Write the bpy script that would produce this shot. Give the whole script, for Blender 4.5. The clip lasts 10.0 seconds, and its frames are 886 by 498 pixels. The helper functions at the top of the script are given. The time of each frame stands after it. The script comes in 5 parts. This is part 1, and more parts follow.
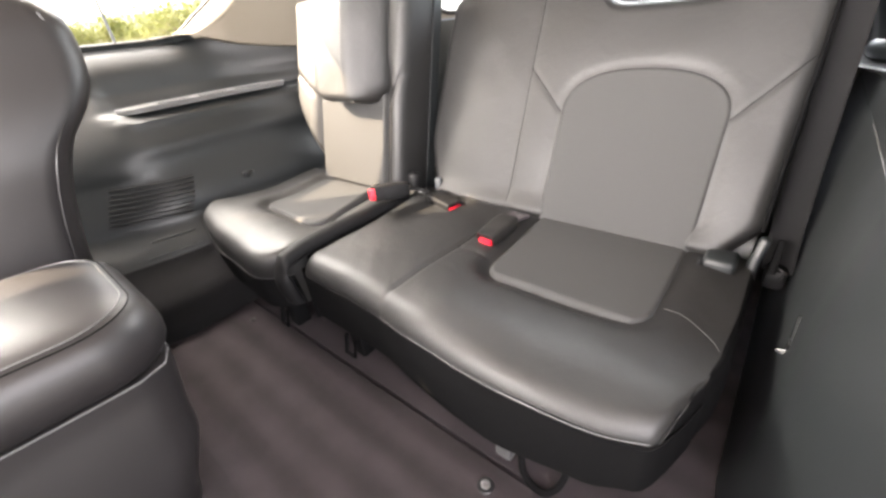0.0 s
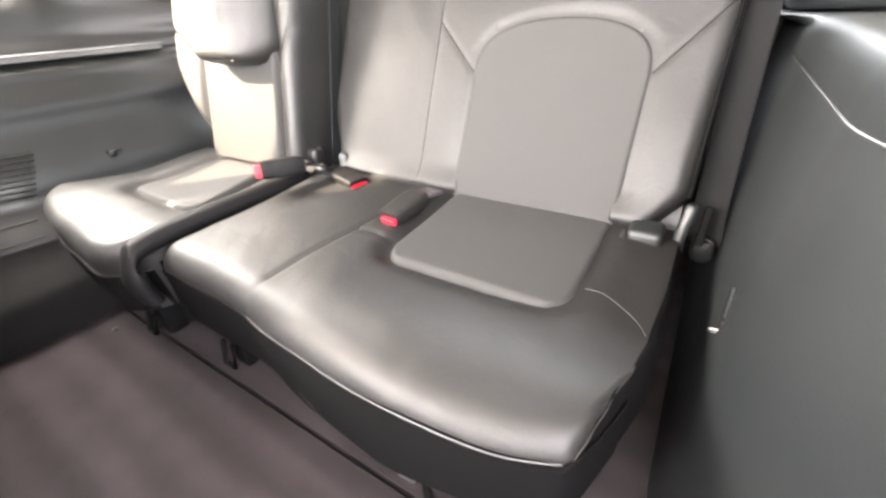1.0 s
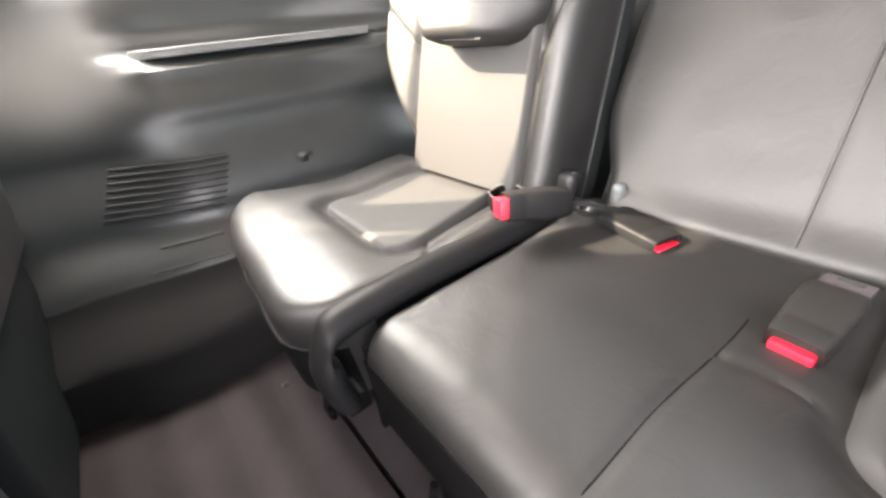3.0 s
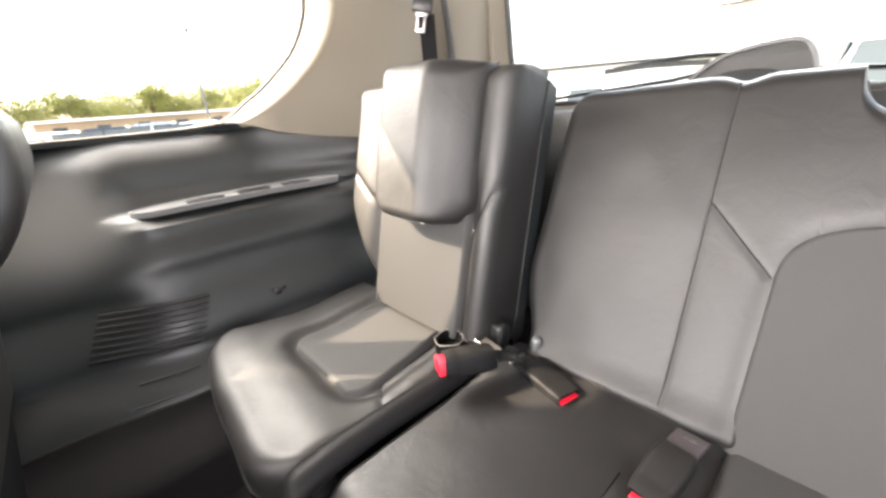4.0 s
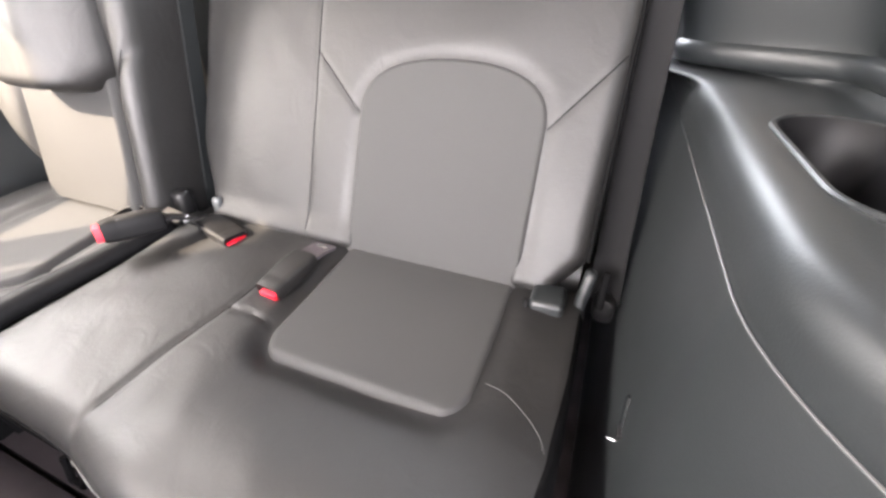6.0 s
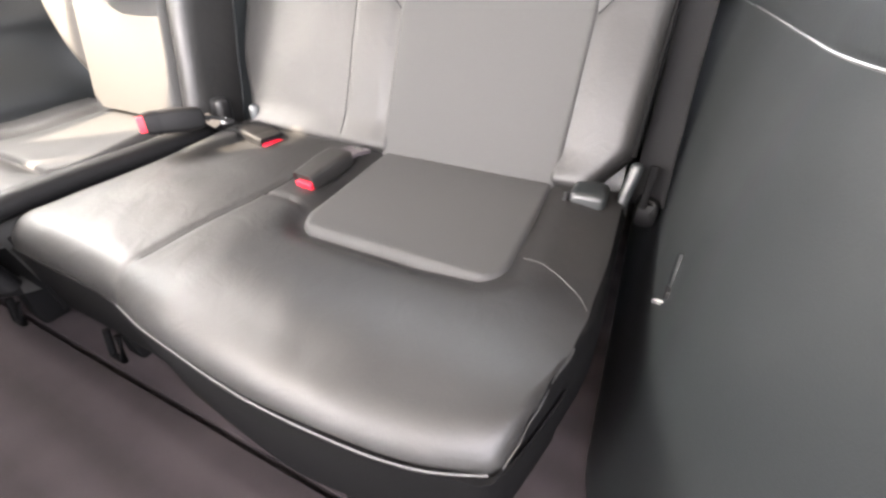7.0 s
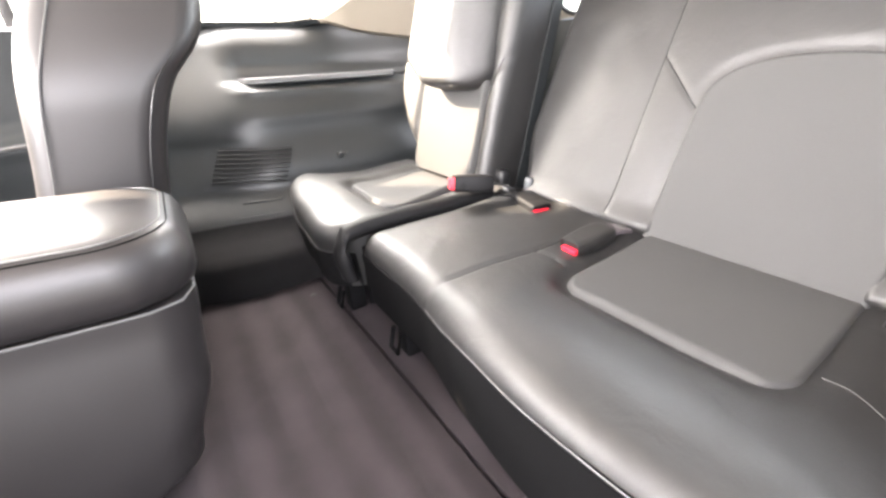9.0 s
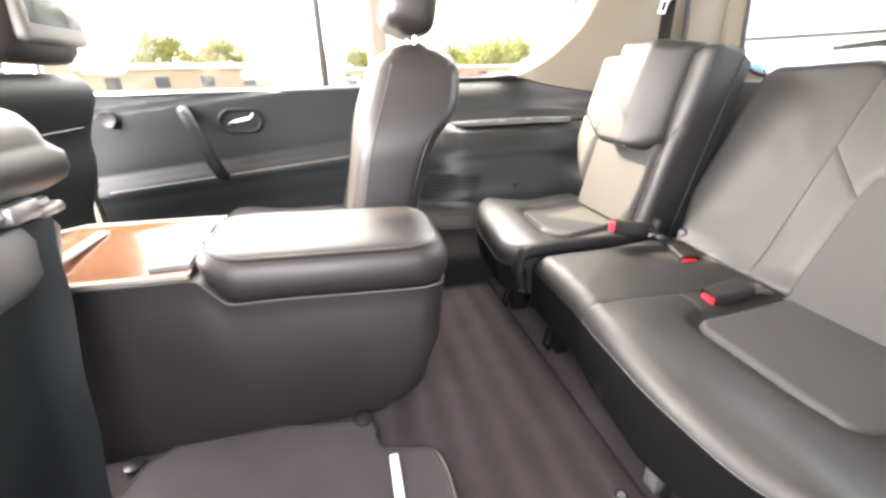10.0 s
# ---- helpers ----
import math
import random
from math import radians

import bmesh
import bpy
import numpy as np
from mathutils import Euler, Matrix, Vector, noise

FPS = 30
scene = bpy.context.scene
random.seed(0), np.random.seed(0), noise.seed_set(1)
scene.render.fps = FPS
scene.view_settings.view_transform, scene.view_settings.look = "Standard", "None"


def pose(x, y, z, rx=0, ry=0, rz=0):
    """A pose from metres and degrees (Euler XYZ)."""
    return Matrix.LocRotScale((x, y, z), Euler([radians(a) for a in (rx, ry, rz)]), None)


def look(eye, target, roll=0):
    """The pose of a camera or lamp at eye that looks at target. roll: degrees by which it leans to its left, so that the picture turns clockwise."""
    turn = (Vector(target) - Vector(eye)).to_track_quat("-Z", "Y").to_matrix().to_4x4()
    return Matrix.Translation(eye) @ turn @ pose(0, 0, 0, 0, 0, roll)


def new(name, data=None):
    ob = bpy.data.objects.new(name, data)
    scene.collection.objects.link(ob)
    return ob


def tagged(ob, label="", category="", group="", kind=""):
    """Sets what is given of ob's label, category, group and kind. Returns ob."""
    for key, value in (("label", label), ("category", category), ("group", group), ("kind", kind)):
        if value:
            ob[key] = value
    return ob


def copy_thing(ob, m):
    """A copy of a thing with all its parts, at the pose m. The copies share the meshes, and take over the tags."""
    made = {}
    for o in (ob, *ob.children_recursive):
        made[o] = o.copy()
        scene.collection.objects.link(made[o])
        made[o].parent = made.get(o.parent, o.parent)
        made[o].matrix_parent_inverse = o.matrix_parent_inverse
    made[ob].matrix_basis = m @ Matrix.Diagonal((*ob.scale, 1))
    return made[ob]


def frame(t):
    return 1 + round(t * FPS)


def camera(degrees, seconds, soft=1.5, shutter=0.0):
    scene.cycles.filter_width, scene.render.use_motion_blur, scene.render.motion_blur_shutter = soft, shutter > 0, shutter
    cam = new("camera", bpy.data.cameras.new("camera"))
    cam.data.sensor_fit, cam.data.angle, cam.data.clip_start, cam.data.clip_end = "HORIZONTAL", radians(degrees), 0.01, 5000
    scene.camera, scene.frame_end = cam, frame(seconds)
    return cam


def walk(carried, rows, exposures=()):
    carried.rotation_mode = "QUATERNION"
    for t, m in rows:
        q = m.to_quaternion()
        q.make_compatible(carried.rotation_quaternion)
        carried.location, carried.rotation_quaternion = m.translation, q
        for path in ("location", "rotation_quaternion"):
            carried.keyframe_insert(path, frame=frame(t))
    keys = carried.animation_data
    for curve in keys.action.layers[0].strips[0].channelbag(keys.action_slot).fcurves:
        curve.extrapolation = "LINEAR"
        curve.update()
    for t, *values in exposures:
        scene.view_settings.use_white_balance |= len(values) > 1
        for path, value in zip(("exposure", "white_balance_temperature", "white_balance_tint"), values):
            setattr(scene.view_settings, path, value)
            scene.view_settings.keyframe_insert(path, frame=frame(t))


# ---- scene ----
cam = camera(96.2, 10.0, 2.8)
PATH = [
    (0, (-0.005, -0.014, 0.649), (-1.176, 1.263, -0.351), -6.3),
    (0.5, (-0.023, 0.08, 0.527), (-1.015, 1.39, -0.613), -5.8),
    (1, (0.003, 0.107, 0.553), (-0.96, 1.527, -0.474), -3.8),
    (1.5, (-0.078, 0.134, 0.524), (-1.109, 1.509, -0.499), -5.0),
    (2, (-0.205, 0.19, 0.482), (-1.337, 1.417, -0.62), -6.8),
    (2.5, (-0.365, 0.228, 0.48), (-1.713, 1.248, -0.589), -9.3),
    (3, (-0.403, 0.206, 0.512), (-1.804, 1.238, -0.474), -6.2),
    (3.2, (-0.413, 0.204, 0.547), (-1.863, 1.244, -0.356), -6.0),
    (4.3, (-0.28, 0.211, 0.717), (-1.617, 1.538, 0.044), -3.9),
    (4.5, (-0.255, 0.218, 0.719), (-1.518, 1.601, 0.017), -2.8),
    (5, (-0.131, 0.263, 0.758), (-1.083, 1.852, 0.005), 0.8),
    (5.5, (-0.049, 0.284, 0.737), (-0.84, 1.875, -0.182), -0.3),
    (6, (-0.006, 0.253, 0.632), (-0.64, 1.778, -0.496), -1.0),
    (6.2, (0.004, 0.233, 0.591), (-0.613, 1.713, -0.605), -1.5),
    (7.3, (-0.008, 0.158, 0.471), (-0.803, 1.607, -0.655), -1.5),
    (7.5, (-0.023, 0.146, 0.429), (-0.902, 1.631, -0.583), -2.7),
    (8, (-0.085, 0.144, 0.373), (-1.108, 1.625, -0.499), -4.6),
    (8.5, (-0.133, 0.129, 0.446), (-1.432, 1.367, -0.438), -2.3),
    (9, (-0.031, 0.062, 0.545), (-1.546, 1.046, -0.314), -2.7),
    (9.3, (0.032, 0.022, 0.649), (-1.583, 0.869, -0.171), -4.5),
    (9.5, (0.052, -0.06, 0.702), (-1.61, 0.599, -0.194), -3.9),
    (10, (0.155, -0.132, 0.689), (-1.629, 0.279, -0.115), -1.4),
]
EXPOSURES = [(0, 3.35, 6700, 15), (0.5, 3.76, 6700, 15), (1, 3.96, 6700, 15), (2, 3.70, 6700, 15), (2.5, 3.58, 6650, 15), (3.2, 3.76, 6600, 14), (4.3, 2.92, 6650, 15), (5.5, 2.92, 6500, 15), (6.2, 3.74, 6450, 18), (7.5, 3.92, 6600, 15), (8.0, 4.12, 6650, 15), (8.5, 3.90, 6500, 12), (9.0, 3.98, 6500, 15), (9.5, 3.55, 6650, 15), (10, 3.52, 6650, 15)]
walk(cam, [(t, look(eye, target, roll)) for t, eye, target, roll in PATH], EXPOSURES)

# ---- light ----
world = bpy.data.worlds.new("sky")
scene.world = world
world.use_nodes = True
wn, wl = world.node_tree.nodes, world.node_tree.links
sky = wn.new("ShaderNodeTexSky")
sky.sky_type, sky.sun_disc = "NISHITA", False
SUN = Vector((-0.56, -0.46, 0.50)).normalized()
sky.sun_elevation = math.asin(SUN.z)
sky.sun_rotation = math.atan2(SUN.x, SUN.y)
sky.air_density, sky.dust_density = 1.4, 3.0
wn["Background"].inputs["Strength"].default_value = 0.15
haze = wn.new("ShaderNodeHueSaturation")
haze.inputs["Saturation"].default_value = 0.6
wl.new(sky.outputs[0], haze.inputs["Color"]), wl.new(haze.outputs[0], wn["Background"].inputs[0])
sun = new("sun", bpy.data.lights.new("sun", "SUN"))
sun.data.energy, sun.data.angle, sun.data.color = 3.5, radians(0.6), (1.0, 0.84, 0.61)
sun.matrix_world = look(SUN * 30, (0, 0, 0))


def opening_fill(name, eye, target, across, high, watts, color=(1.0, 0.97, 0.94)):
    """An added area lamp, out of view, in place of daylight through an opening of the car."""
    lamp = new(name, bpy.data.lights.new(name, "AREA"))
    lamp.data.shape, lamp.data.size, lamp.data.size_y = "RECTANGLE", across, high
    lamp.data.energy, lamp.data.color = watts, color
    lamp.matrix_world = look(eye, target)


opening_fill("doorway_light", (0.43, -0.42, 0.86), (-0.7, 0.45, 0.40), 0.95, 0.5, 3.6, (1.0, 0.96, 0.97))
opening_fill("windscreen_light", (-0.55, -1.43, 0.96), (-0.55, -0.63, 0.36), 1.5, 0.55, 26.0)
opening_fill("quarter_window_light", (-2.15, 0.42, 1.66), (-0.85, 0.42, 0.25), 1.25, 0.6, 16.5, (1.0, 0.94, 0.84))
opening_fill("quarter_window_top_light", (-1.50, 0.375, 1.095), (-0.75, 0.375, 0.85), 0.65, 0.11, 1.3, (1.0, 0.96, 0.90))
opening_fill("door_window_light", (-2.25, -0.62, 1.85), (-0.8, -0.2, 0.30), 0.9, 0.6, 7.0)
opening_fill("door_window_top_light", (-1.52, -0.535, 1.075), (-0.5, -0.05, 0.85), 0.83, 0.16, 2.6, (1.0, 0.95, 0.88))
opening_fill("tailgate_window_light", (-0.55, 2.15, 1.55), (-0.30, 0.70, 0.55), 1.2, 0.5, 9.0, (0.97, 0.98, 1.0))
opening_fill("right_window_light", (0.98, 0.45, 1.50), (-0.05, 0.50, 0.45), 0.9, 0.5, 2.2)


# ---- materials ----
def material(name, color, rough=0.5, metal=0.0, vary=0.15, scale=8.0, fine=300.0, bump=0.1, depth=0.001, coat=0.0, spec=0.5, tint=None):
    """A surface with large stains, fine grain and relief, at sizes in metres."""
    m = bpy.data.materials.new(name)
    m.use_nodes = True
    n, l = m.node_tree.nodes, m.node_tree.links
    b = n["Principled BSDF"]
    co = n.new("ShaderNodeTexCoord")
    big = n.new("ShaderNodeTexNoise")
    big.inputs["Scale"].default_value, big.inputs["Detail"].default_value = scale, 5
    small = n.new("ShaderNodeTexNoise")
    small.inputs["Scale"].default_value, small.inputs["Detail"].default_value = fine, 3
    l.new(co.outputs["Object"], big.inputs["Vector"]), l.new(co.outputs["Object"], small.inputs["Vector"])
    mix = n.new("ShaderNodeMix")
    mix.data_type = "RGBA"
    dark = [c * (1 - vary) for c in color]
    light = [min(1, c * (1 + vary)) for c in (tint or color)]
    mix.inputs["A"].default_value, mix.inputs["B"].default_value = (*dark, 1), (*light, 1)
    both = n.new("ShaderNodeMath")
    both.operation = "MULTIPLY_ADD"
    both.inputs[1].default_value, both.inputs[2].default_value = 0.35, 0.0
    l.new(small.outputs["Fac"], both.inputs[0])
    add = n.new("ShaderNodeMath")
    add.operation = "MULTIPLY_ADD"
    add.inputs[1].default_value = 0.65
    l.new(big.outputs["Fac"], add.inputs[0]), l.new(both.outputs[0], add.inputs[2])
    l.new(add.outputs[0], mix.inputs["Factor"]), l.new(mix.outputs["Result"], b.inputs["Base Color"])
    ramp = n.new("ShaderNodeMapRange")
    ramp.inputs["To Min"].default_value, ramp.inputs["To Max"].default_value = max(0.02, rough - 0.08), min(1, rough + 0.08)
    l.new(big.outputs["Fac"], ramp.inputs["Value"]), l.new(ramp.outputs[0], b.inputs["Roughness"])
    b.inputs["Metallic"].default_value = metal
    b.inputs["Coat Weight"].default_value = coat
    b.inputs["Specular IOR Level"].default_value = spec
    if bump:
        bp = n.new("ShaderNodeBump")
        bp.inputs["Strength"].default_value, bp.inputs["Distance"].default_value = bump, depth
        l.new(small.outputs["Fac"], bp.inputs["Height"]), l.new(bp.outputs[0], b.inputs["Normal"])
    return m


def perforated(name, color, rough):
    """Leather with rows of small punched holes."""
    m = material(name, color, rough, vary=0.12, scale=9, fine=420, bump=0.12, spec=0.22)
    n, l = m.node_tree.nodes, m.node_tree.links
    vor = n.new("ShaderNodeTexVoronoi")
    vor.inputs["Scale"].default_value, vor.inputs["Randomness"].default_value = 330, 0.1
    l.new(n["Texture Coordinate"].outputs["Object"], vor.inputs["Vector"])
    hole = n.new("ShaderNodeMapRange")
    hole.inputs["From Min"].default_value, hole.inputs["From Max"].default_value = 0.22, 0.34
    l.new(vor.outputs["Distance"], hole.inputs["Value"])
    bp = n.new("ShaderNodeBump")
    bp.inputs["Strength"].default_value, bp.inputs["Distance"].default_value = 0.12, 0.0005
    l.new(hole.outputs[0], bp.inputs["Height"]), l.new(n["Bump"].outputs[0], bp.inputs["Normal"])
    l.new(bp.outputs[0], n["Principled BSDF"].inputs["Normal"])
    return m


def creased(m):
    """Adds the soft folds and dents of sat-on leather."""
    n, l = m.node_tree.nodes, m.node_tree.links
    fold = n.new("ShaderNodeTexNoise")
    fold.inputs["Scale"].default_value, fold.inputs["Detail"].default_value, fold.inputs["Distortion"].default_value = 22, 5, 1.2
    l.new(n["Texture Coordinate"].outputs["Object"], fold.inputs["Vector"])
    bp = n.new("ShaderNodeBump")
    bp.inputs["Strength"].default_value, bp.inputs["Distance"].default_value = 0.26, 0.004
    l.new(fold.outputs["Fac"], bp.inputs["Height"]), l.new(n["Bump"].outputs[0], bp.inputs["Normal"])
    l.new(bp.outputs[0], n["Principled BSDF"].inputs["Normal"])
    return m


def banded(m):
    """Colours the carpet in soft bands along its ribs, lighter and darker by turns."""
    n, l = m.node_tree.nodes, m.node_tree.links
    wave = n.new("ShaderNodeTexWave")
    wave.bands_direction = "Y"
    wave.inputs["Scale"].default_value, wave.inputs["Distortion"].default_value = 4.2, 0.9
    wave.inputs["Detail"].default_value, wave.inputs["Detail Scale"].default_value = 3, 1.5
    l.new(n["Texture Coordinate"].outputs["Object"], wave.inputs["Vector"])
    level = n.new("ShaderNodeMapRange")
    level.inputs["To Min"].default_value, level.inputs["To Max"].default_value = 0.85, 1.15
    l.new(wave.outputs["Fac"], level.inputs["Value"])
    mix = n.new("ShaderNodeVectorMath")
    mix.operation = "SCALE"
    l.new(n["Mix"].outputs["Result"], mix.inputs[0]), l.new(level.outputs[0], mix.inputs["Scale"])
    l.new(mix.outputs[0], n["Principled BSDF"].inputs["Base Color"])
    return m


def glass(name, tint=(0.95, 0.97, 0.96)):
    """A thin clear pane: mostly seen through, with a mirror's share of gloss."""
    m = bpy.data.materials.new(name)
    m.use_nodes = True
    n, l = m.node_tree.nodes, m.node_tree.links
    n.remove(n["Principled BSDF"])
    clear, gloss, mix = n.new("ShaderNodeBsdfTransparent"), n.new("ShaderNodeBsdfGlossy"), n.new("ShaderNodeMixShader")
    clear.inputs[0].default_value, gloss.inputs["Roughness"].default_value = (*tint, 1), 0.02
    mix.inputs[0].default_value = 0.05
    l.new(clear.outputs[0], mix.inputs[1]), l.new(gloss.outputs[0], mix.inputs[2])
    l.new(mix.outputs[0], n["Material Output"].inputs[0])
    return m


def wood_veneer(name):
    m = material(name, (0.11, 0.048, 0.024), 0.22, vary=0.2, coat=0.6, bump=0.03)
    n, l = m.node_tree.nodes, m.node_tree.links
    wave = n.new("ShaderNodeTexWave")
    wave.inputs["Scale"].default_value, wave.inputs["Distortion"].default_value, wave.inputs["Detail"].default_value = 14, 9, 5
    place = n.new("ShaderNodeMapping")
    place.inputs["Scale"].default_value = (3.0, 0.5, 1.0)
    l.new(n["Texture Coordinate"].outputs["Object"], place.inputs[0]), l.new(place.outputs[0], wave.inputs["Vector"])
    mix = n.new("ShaderNodeMix")
    mix.data_type = "RGBA"
    mix.inputs["A"].default_value, mix.inputs["B"].default_value = (0.085, 0.036, 0.017, 1), (0.125, 0.056, 0.028, 1)
    l.new(wave.outputs["Fac"], mix.inputs["Factor"]), l.new(mix.outputs["Result"], n["Principled BSDF"].inputs["Base Color"])
    return m


LEATHER = creased(material("leather", (0.0078, 0.0076, 0.0075), 0.53, vary=0.45, scale=7, fine=380, bump=0.22, depth=0.0007, spec=0.56))
SMOOTHLEATHER = material("smooth_leather", (0.0125, 0.0113, 0.0116), 0.46, vary=0.3, scale=6, fine=420, bump=0.2, depth=0.0006, spec=0.45)
INSERT = perforated("perforated_leather", (0.0345, 0.0345, 0.0340), 0.64)
PIPING = material("piping", (0.034, 0.034, 0.034), 0.5, bump=0.05)
PLASTIC = material("trim_plastic", (0.0122, 0.0144, 0.0153), 0.43, vary=0.15, scale=5, fine=700, bump=0.3, depth=0.0005, spec=0.55)
DOORTRIM = material("door_trim", (0.0075, 0.0092, 0.0102), 0.58, vary=0.12, scale=5, fine=700, bump=0.25, depth=0.0005, spec=0.2)
SATIN = material("satin_plastic", (0.06, 0.065, 0.068), 0.25, vary=0.1, fine=500, bump=0.05)
BLACK = material("black_plastic", (0.010, 0.010, 0.0105), 0.38, vary=0.1, fine=500, bump=0.1, spec=0.35)
BEIGE = material("beige_trim", (0.142, 0.124, 0.096), 0.75, vary=0.06, scale=4, fine=600, bump=0.2, depth=0.0004)
LINER = material("headliner_cloth", (0.55, 0.50, 0.43), 0.95, vary=0.05, fine=800, bump=0.3)
CARPET = banded(material("carpet", (0.034, 0.0285, 0.0305), 0.98, vary=0.55, scale=11, fine=900, bump=0.9, depth=0.003, spec=0.1))
MAT = material("mat_pile", (0.050, 0.045, 0.047), 0.98, vary=0.3, scale=10, fine=800, bump=0.9, depth=0.003, spec=0.1)
CHROME = material("chrome", (0.78, 0.78, 0.79), 0.22, metal=1.0, vary=0.05, bump=0.0)
STEEL = material("dull_metal", (0.3, 0.3, 0.31), 0.35, metal=0.9, vary=0.15, bump=0.1)
# black skirt cloth, its colour lowered further for the shade low down
SKIRT = material("shaded_skirt", (0.004, 0.004, 0.0043), 0.85, vary=0.2, fine=500, bump=0.3, spec=0.06)
RED = material("red_button", (0.52, 0.006, 0.022), 0.5, vary=0.05, bump=0.0)
WEBBING = material("belt_webbing", (0.0080, 0.0080, 0.0086), 0.8, spec=0.15, vary=0.15, fine=900, bump=0.6, depth=0.001)
BUCKLEBLACK = material("buckle_black", (0.007, 0.007, 0.0075), 0.5, vary=0.1, fine=500, bump=0.1, spec=0.12)
BUCKLEGREY = material("buckle_plastic", (0.014, 0.0135, 0.013), 0.5, spec=0.3, vary=0.15, fine=500, bump=0.1)
STALKWEB = material("stalk_webbing", (0.055, 0.046, 0.052), 0.7, vary=0.2, fine=900, bump=0.5)
TAG = material("pale_tag", (0.20, 0.18, 0.155), 0.6, vary=0.15, scale=30, bump=0.1)
GREYPLASTIC = material("grey_plastic", (0.085, 0.085, 0.085), 0.4, vary=0.08, fine=500, bump=0.1)
ARCHCLOTH = material("wheel_arch_carpet", (0.013, 0.0125, 0.013), 0.95, vary=0.3, fine=800, bump=0.8, depth=0.002, spec=0.1)
# pale plastic; on ledge and tray its paleness stands in for highlights
PALE = material("pale_plastic_and_glare", (0.15, 0.152, 0.152), 0.34, vary=0.08, fine=500, bump=0.05)
WOOD = wood_veneer("wood_veneer")
GLASS = glass("window_glass")
RUBBER = material("rubber_seal", (0.02, 0.02, 0.02), 0.6, bump=0.1)
ASPHALT = material("asphalt", (0.22, 0.21, 0.20), 0.9, vary=0.2, scale=0.4, fine=60, bump=0.5, depth=0.01)
PAINT_WHITE = material("white_car_paint", (0.75, 0.76, 0.77), 0.25, vary=0.03, bump=0.0, coat=0.8)
PAINT_BLUE = material("blue_car_paint", (0.03, 0.12, 0.5), 0.25, vary=0.05, bump=0.0, coat=0.8)
PAINT_RED = material("red_car_paint", (0.4, 0.03, 0.03), 0.25, vary=0.05, bump=0.0, coat=0.8)
PAINT_SILVER = material("silver_car_paint", (0.45, 0.46, 0.48), 0.28, metal=0.4, vary=0.05, bump=0.0, coat=0.8)
PAINT_DARK = material("dark_car_paint", (0.03, 0.03, 0.035), 0.25, vary=0.05, bump=0.0, coat=0.8)
CARGLASS = material("dark_glass", (0.05, 0.06, 0.065), 0.08, vary=0.05, bump=0.0)
SIDING = material("white_siding", (0.75, 0.75, 0.73), 0.7, vary=0.06, scale=1.0, fine=20, bump=0.1)
TANWALL = material("tan_wall", (0.38, 0.27, 0.17), 0.85, vary=0.1, scale=0.8, fine=20, bump=0.2)
ROOFING = material("pale_roof", (0.62, 0.6, 0.57), 0.8, vary=0.1, scale=0.8, fine=20, bump=0.2)
DARKIN = material("dark_interior", (0.22, 0.19, 0.17), 0.9, vary=0.2)
LAMP = material("lit_lamp", (0.9, 0.9, 0.85), 0.5, vary=0.02, bump=0.0)
LAMP.node_tree.nodes["Principled BSDF"].inputs["Emission Color"].default_value = (1, 0.95, 0.85, 1)
LAMP.node_tree.nodes["Principled BSDF"].inputs["Emission Strength"].default_value = 3.0
BARK = material("bark", (0.14, 0.1, 0.07), 0.95, vary=0.3, scale=6, fine=60, bump=0.8, depth=0.02)
LEAF = material("leaves", (0.15, 0.17, 0.03), 0.7, vary=0.5, scale=0.5, fine=6, bump=0.0, tint=(0.22, 0.22, 0.05))


# ---- building helpers ----
def thing(name, base, label, category, group="", kind=""):
    ob = new(name)
    ob.empty_display_size = 0.05
    ob.location = base
    return tagged(ob, label, category, group, kind)


def root_at(ob):
    at = Vector(ob.location)
    while ob.parent:
        ob = ob.parent
        at += Vector(ob.location)
    return at


def mesh_of(name, geo, mat, at=(0, 0, 0), smooth=True):
    verts, faces = geo
    me = bpy.data.meshes.new(name)
    off = Vector(at)
    me.from_pydata([tuple(Vector(v) - off) for v in verts], [], faces)
    bm = bmesh.new()
    bm.from_mesh(me)
    bmesh.ops.remove_doubles(bm, verts=bm.verts, dist=1e-5)
    bmesh.ops.recalc_face_normals(bm, faces=bm.faces)
    bm.to_mesh(me)
    bm.free()
    if smooth:
        for p in me.polygons:
            p.use_smooth = True
        me.set_sharp_from_angle(angle=radians(40))
    me.materials.append(mat)
    return me


def part(name, geo, mat, parent, label="", smooth=True):
    ob = new(name, mesh_of(name, geo, mat, root_at(parent), smooth))
    ob.parent = parent
    return tagged(ob, label)


def solo(name, geo, mat, label, category, group="", kind="", smooth=True):
    ob = new(name, mesh_of(name, geo, mat, (0, 0, 0), smooth))
    return tagged(ob, label, category, group, kind)


def join(*geos):
    verts, faces = [], []
    for v, f in geos:
        k = len(verts)
        verts += list(v)
        faces += [tuple(i + k for i in q) for q in f]
    return verts, faces


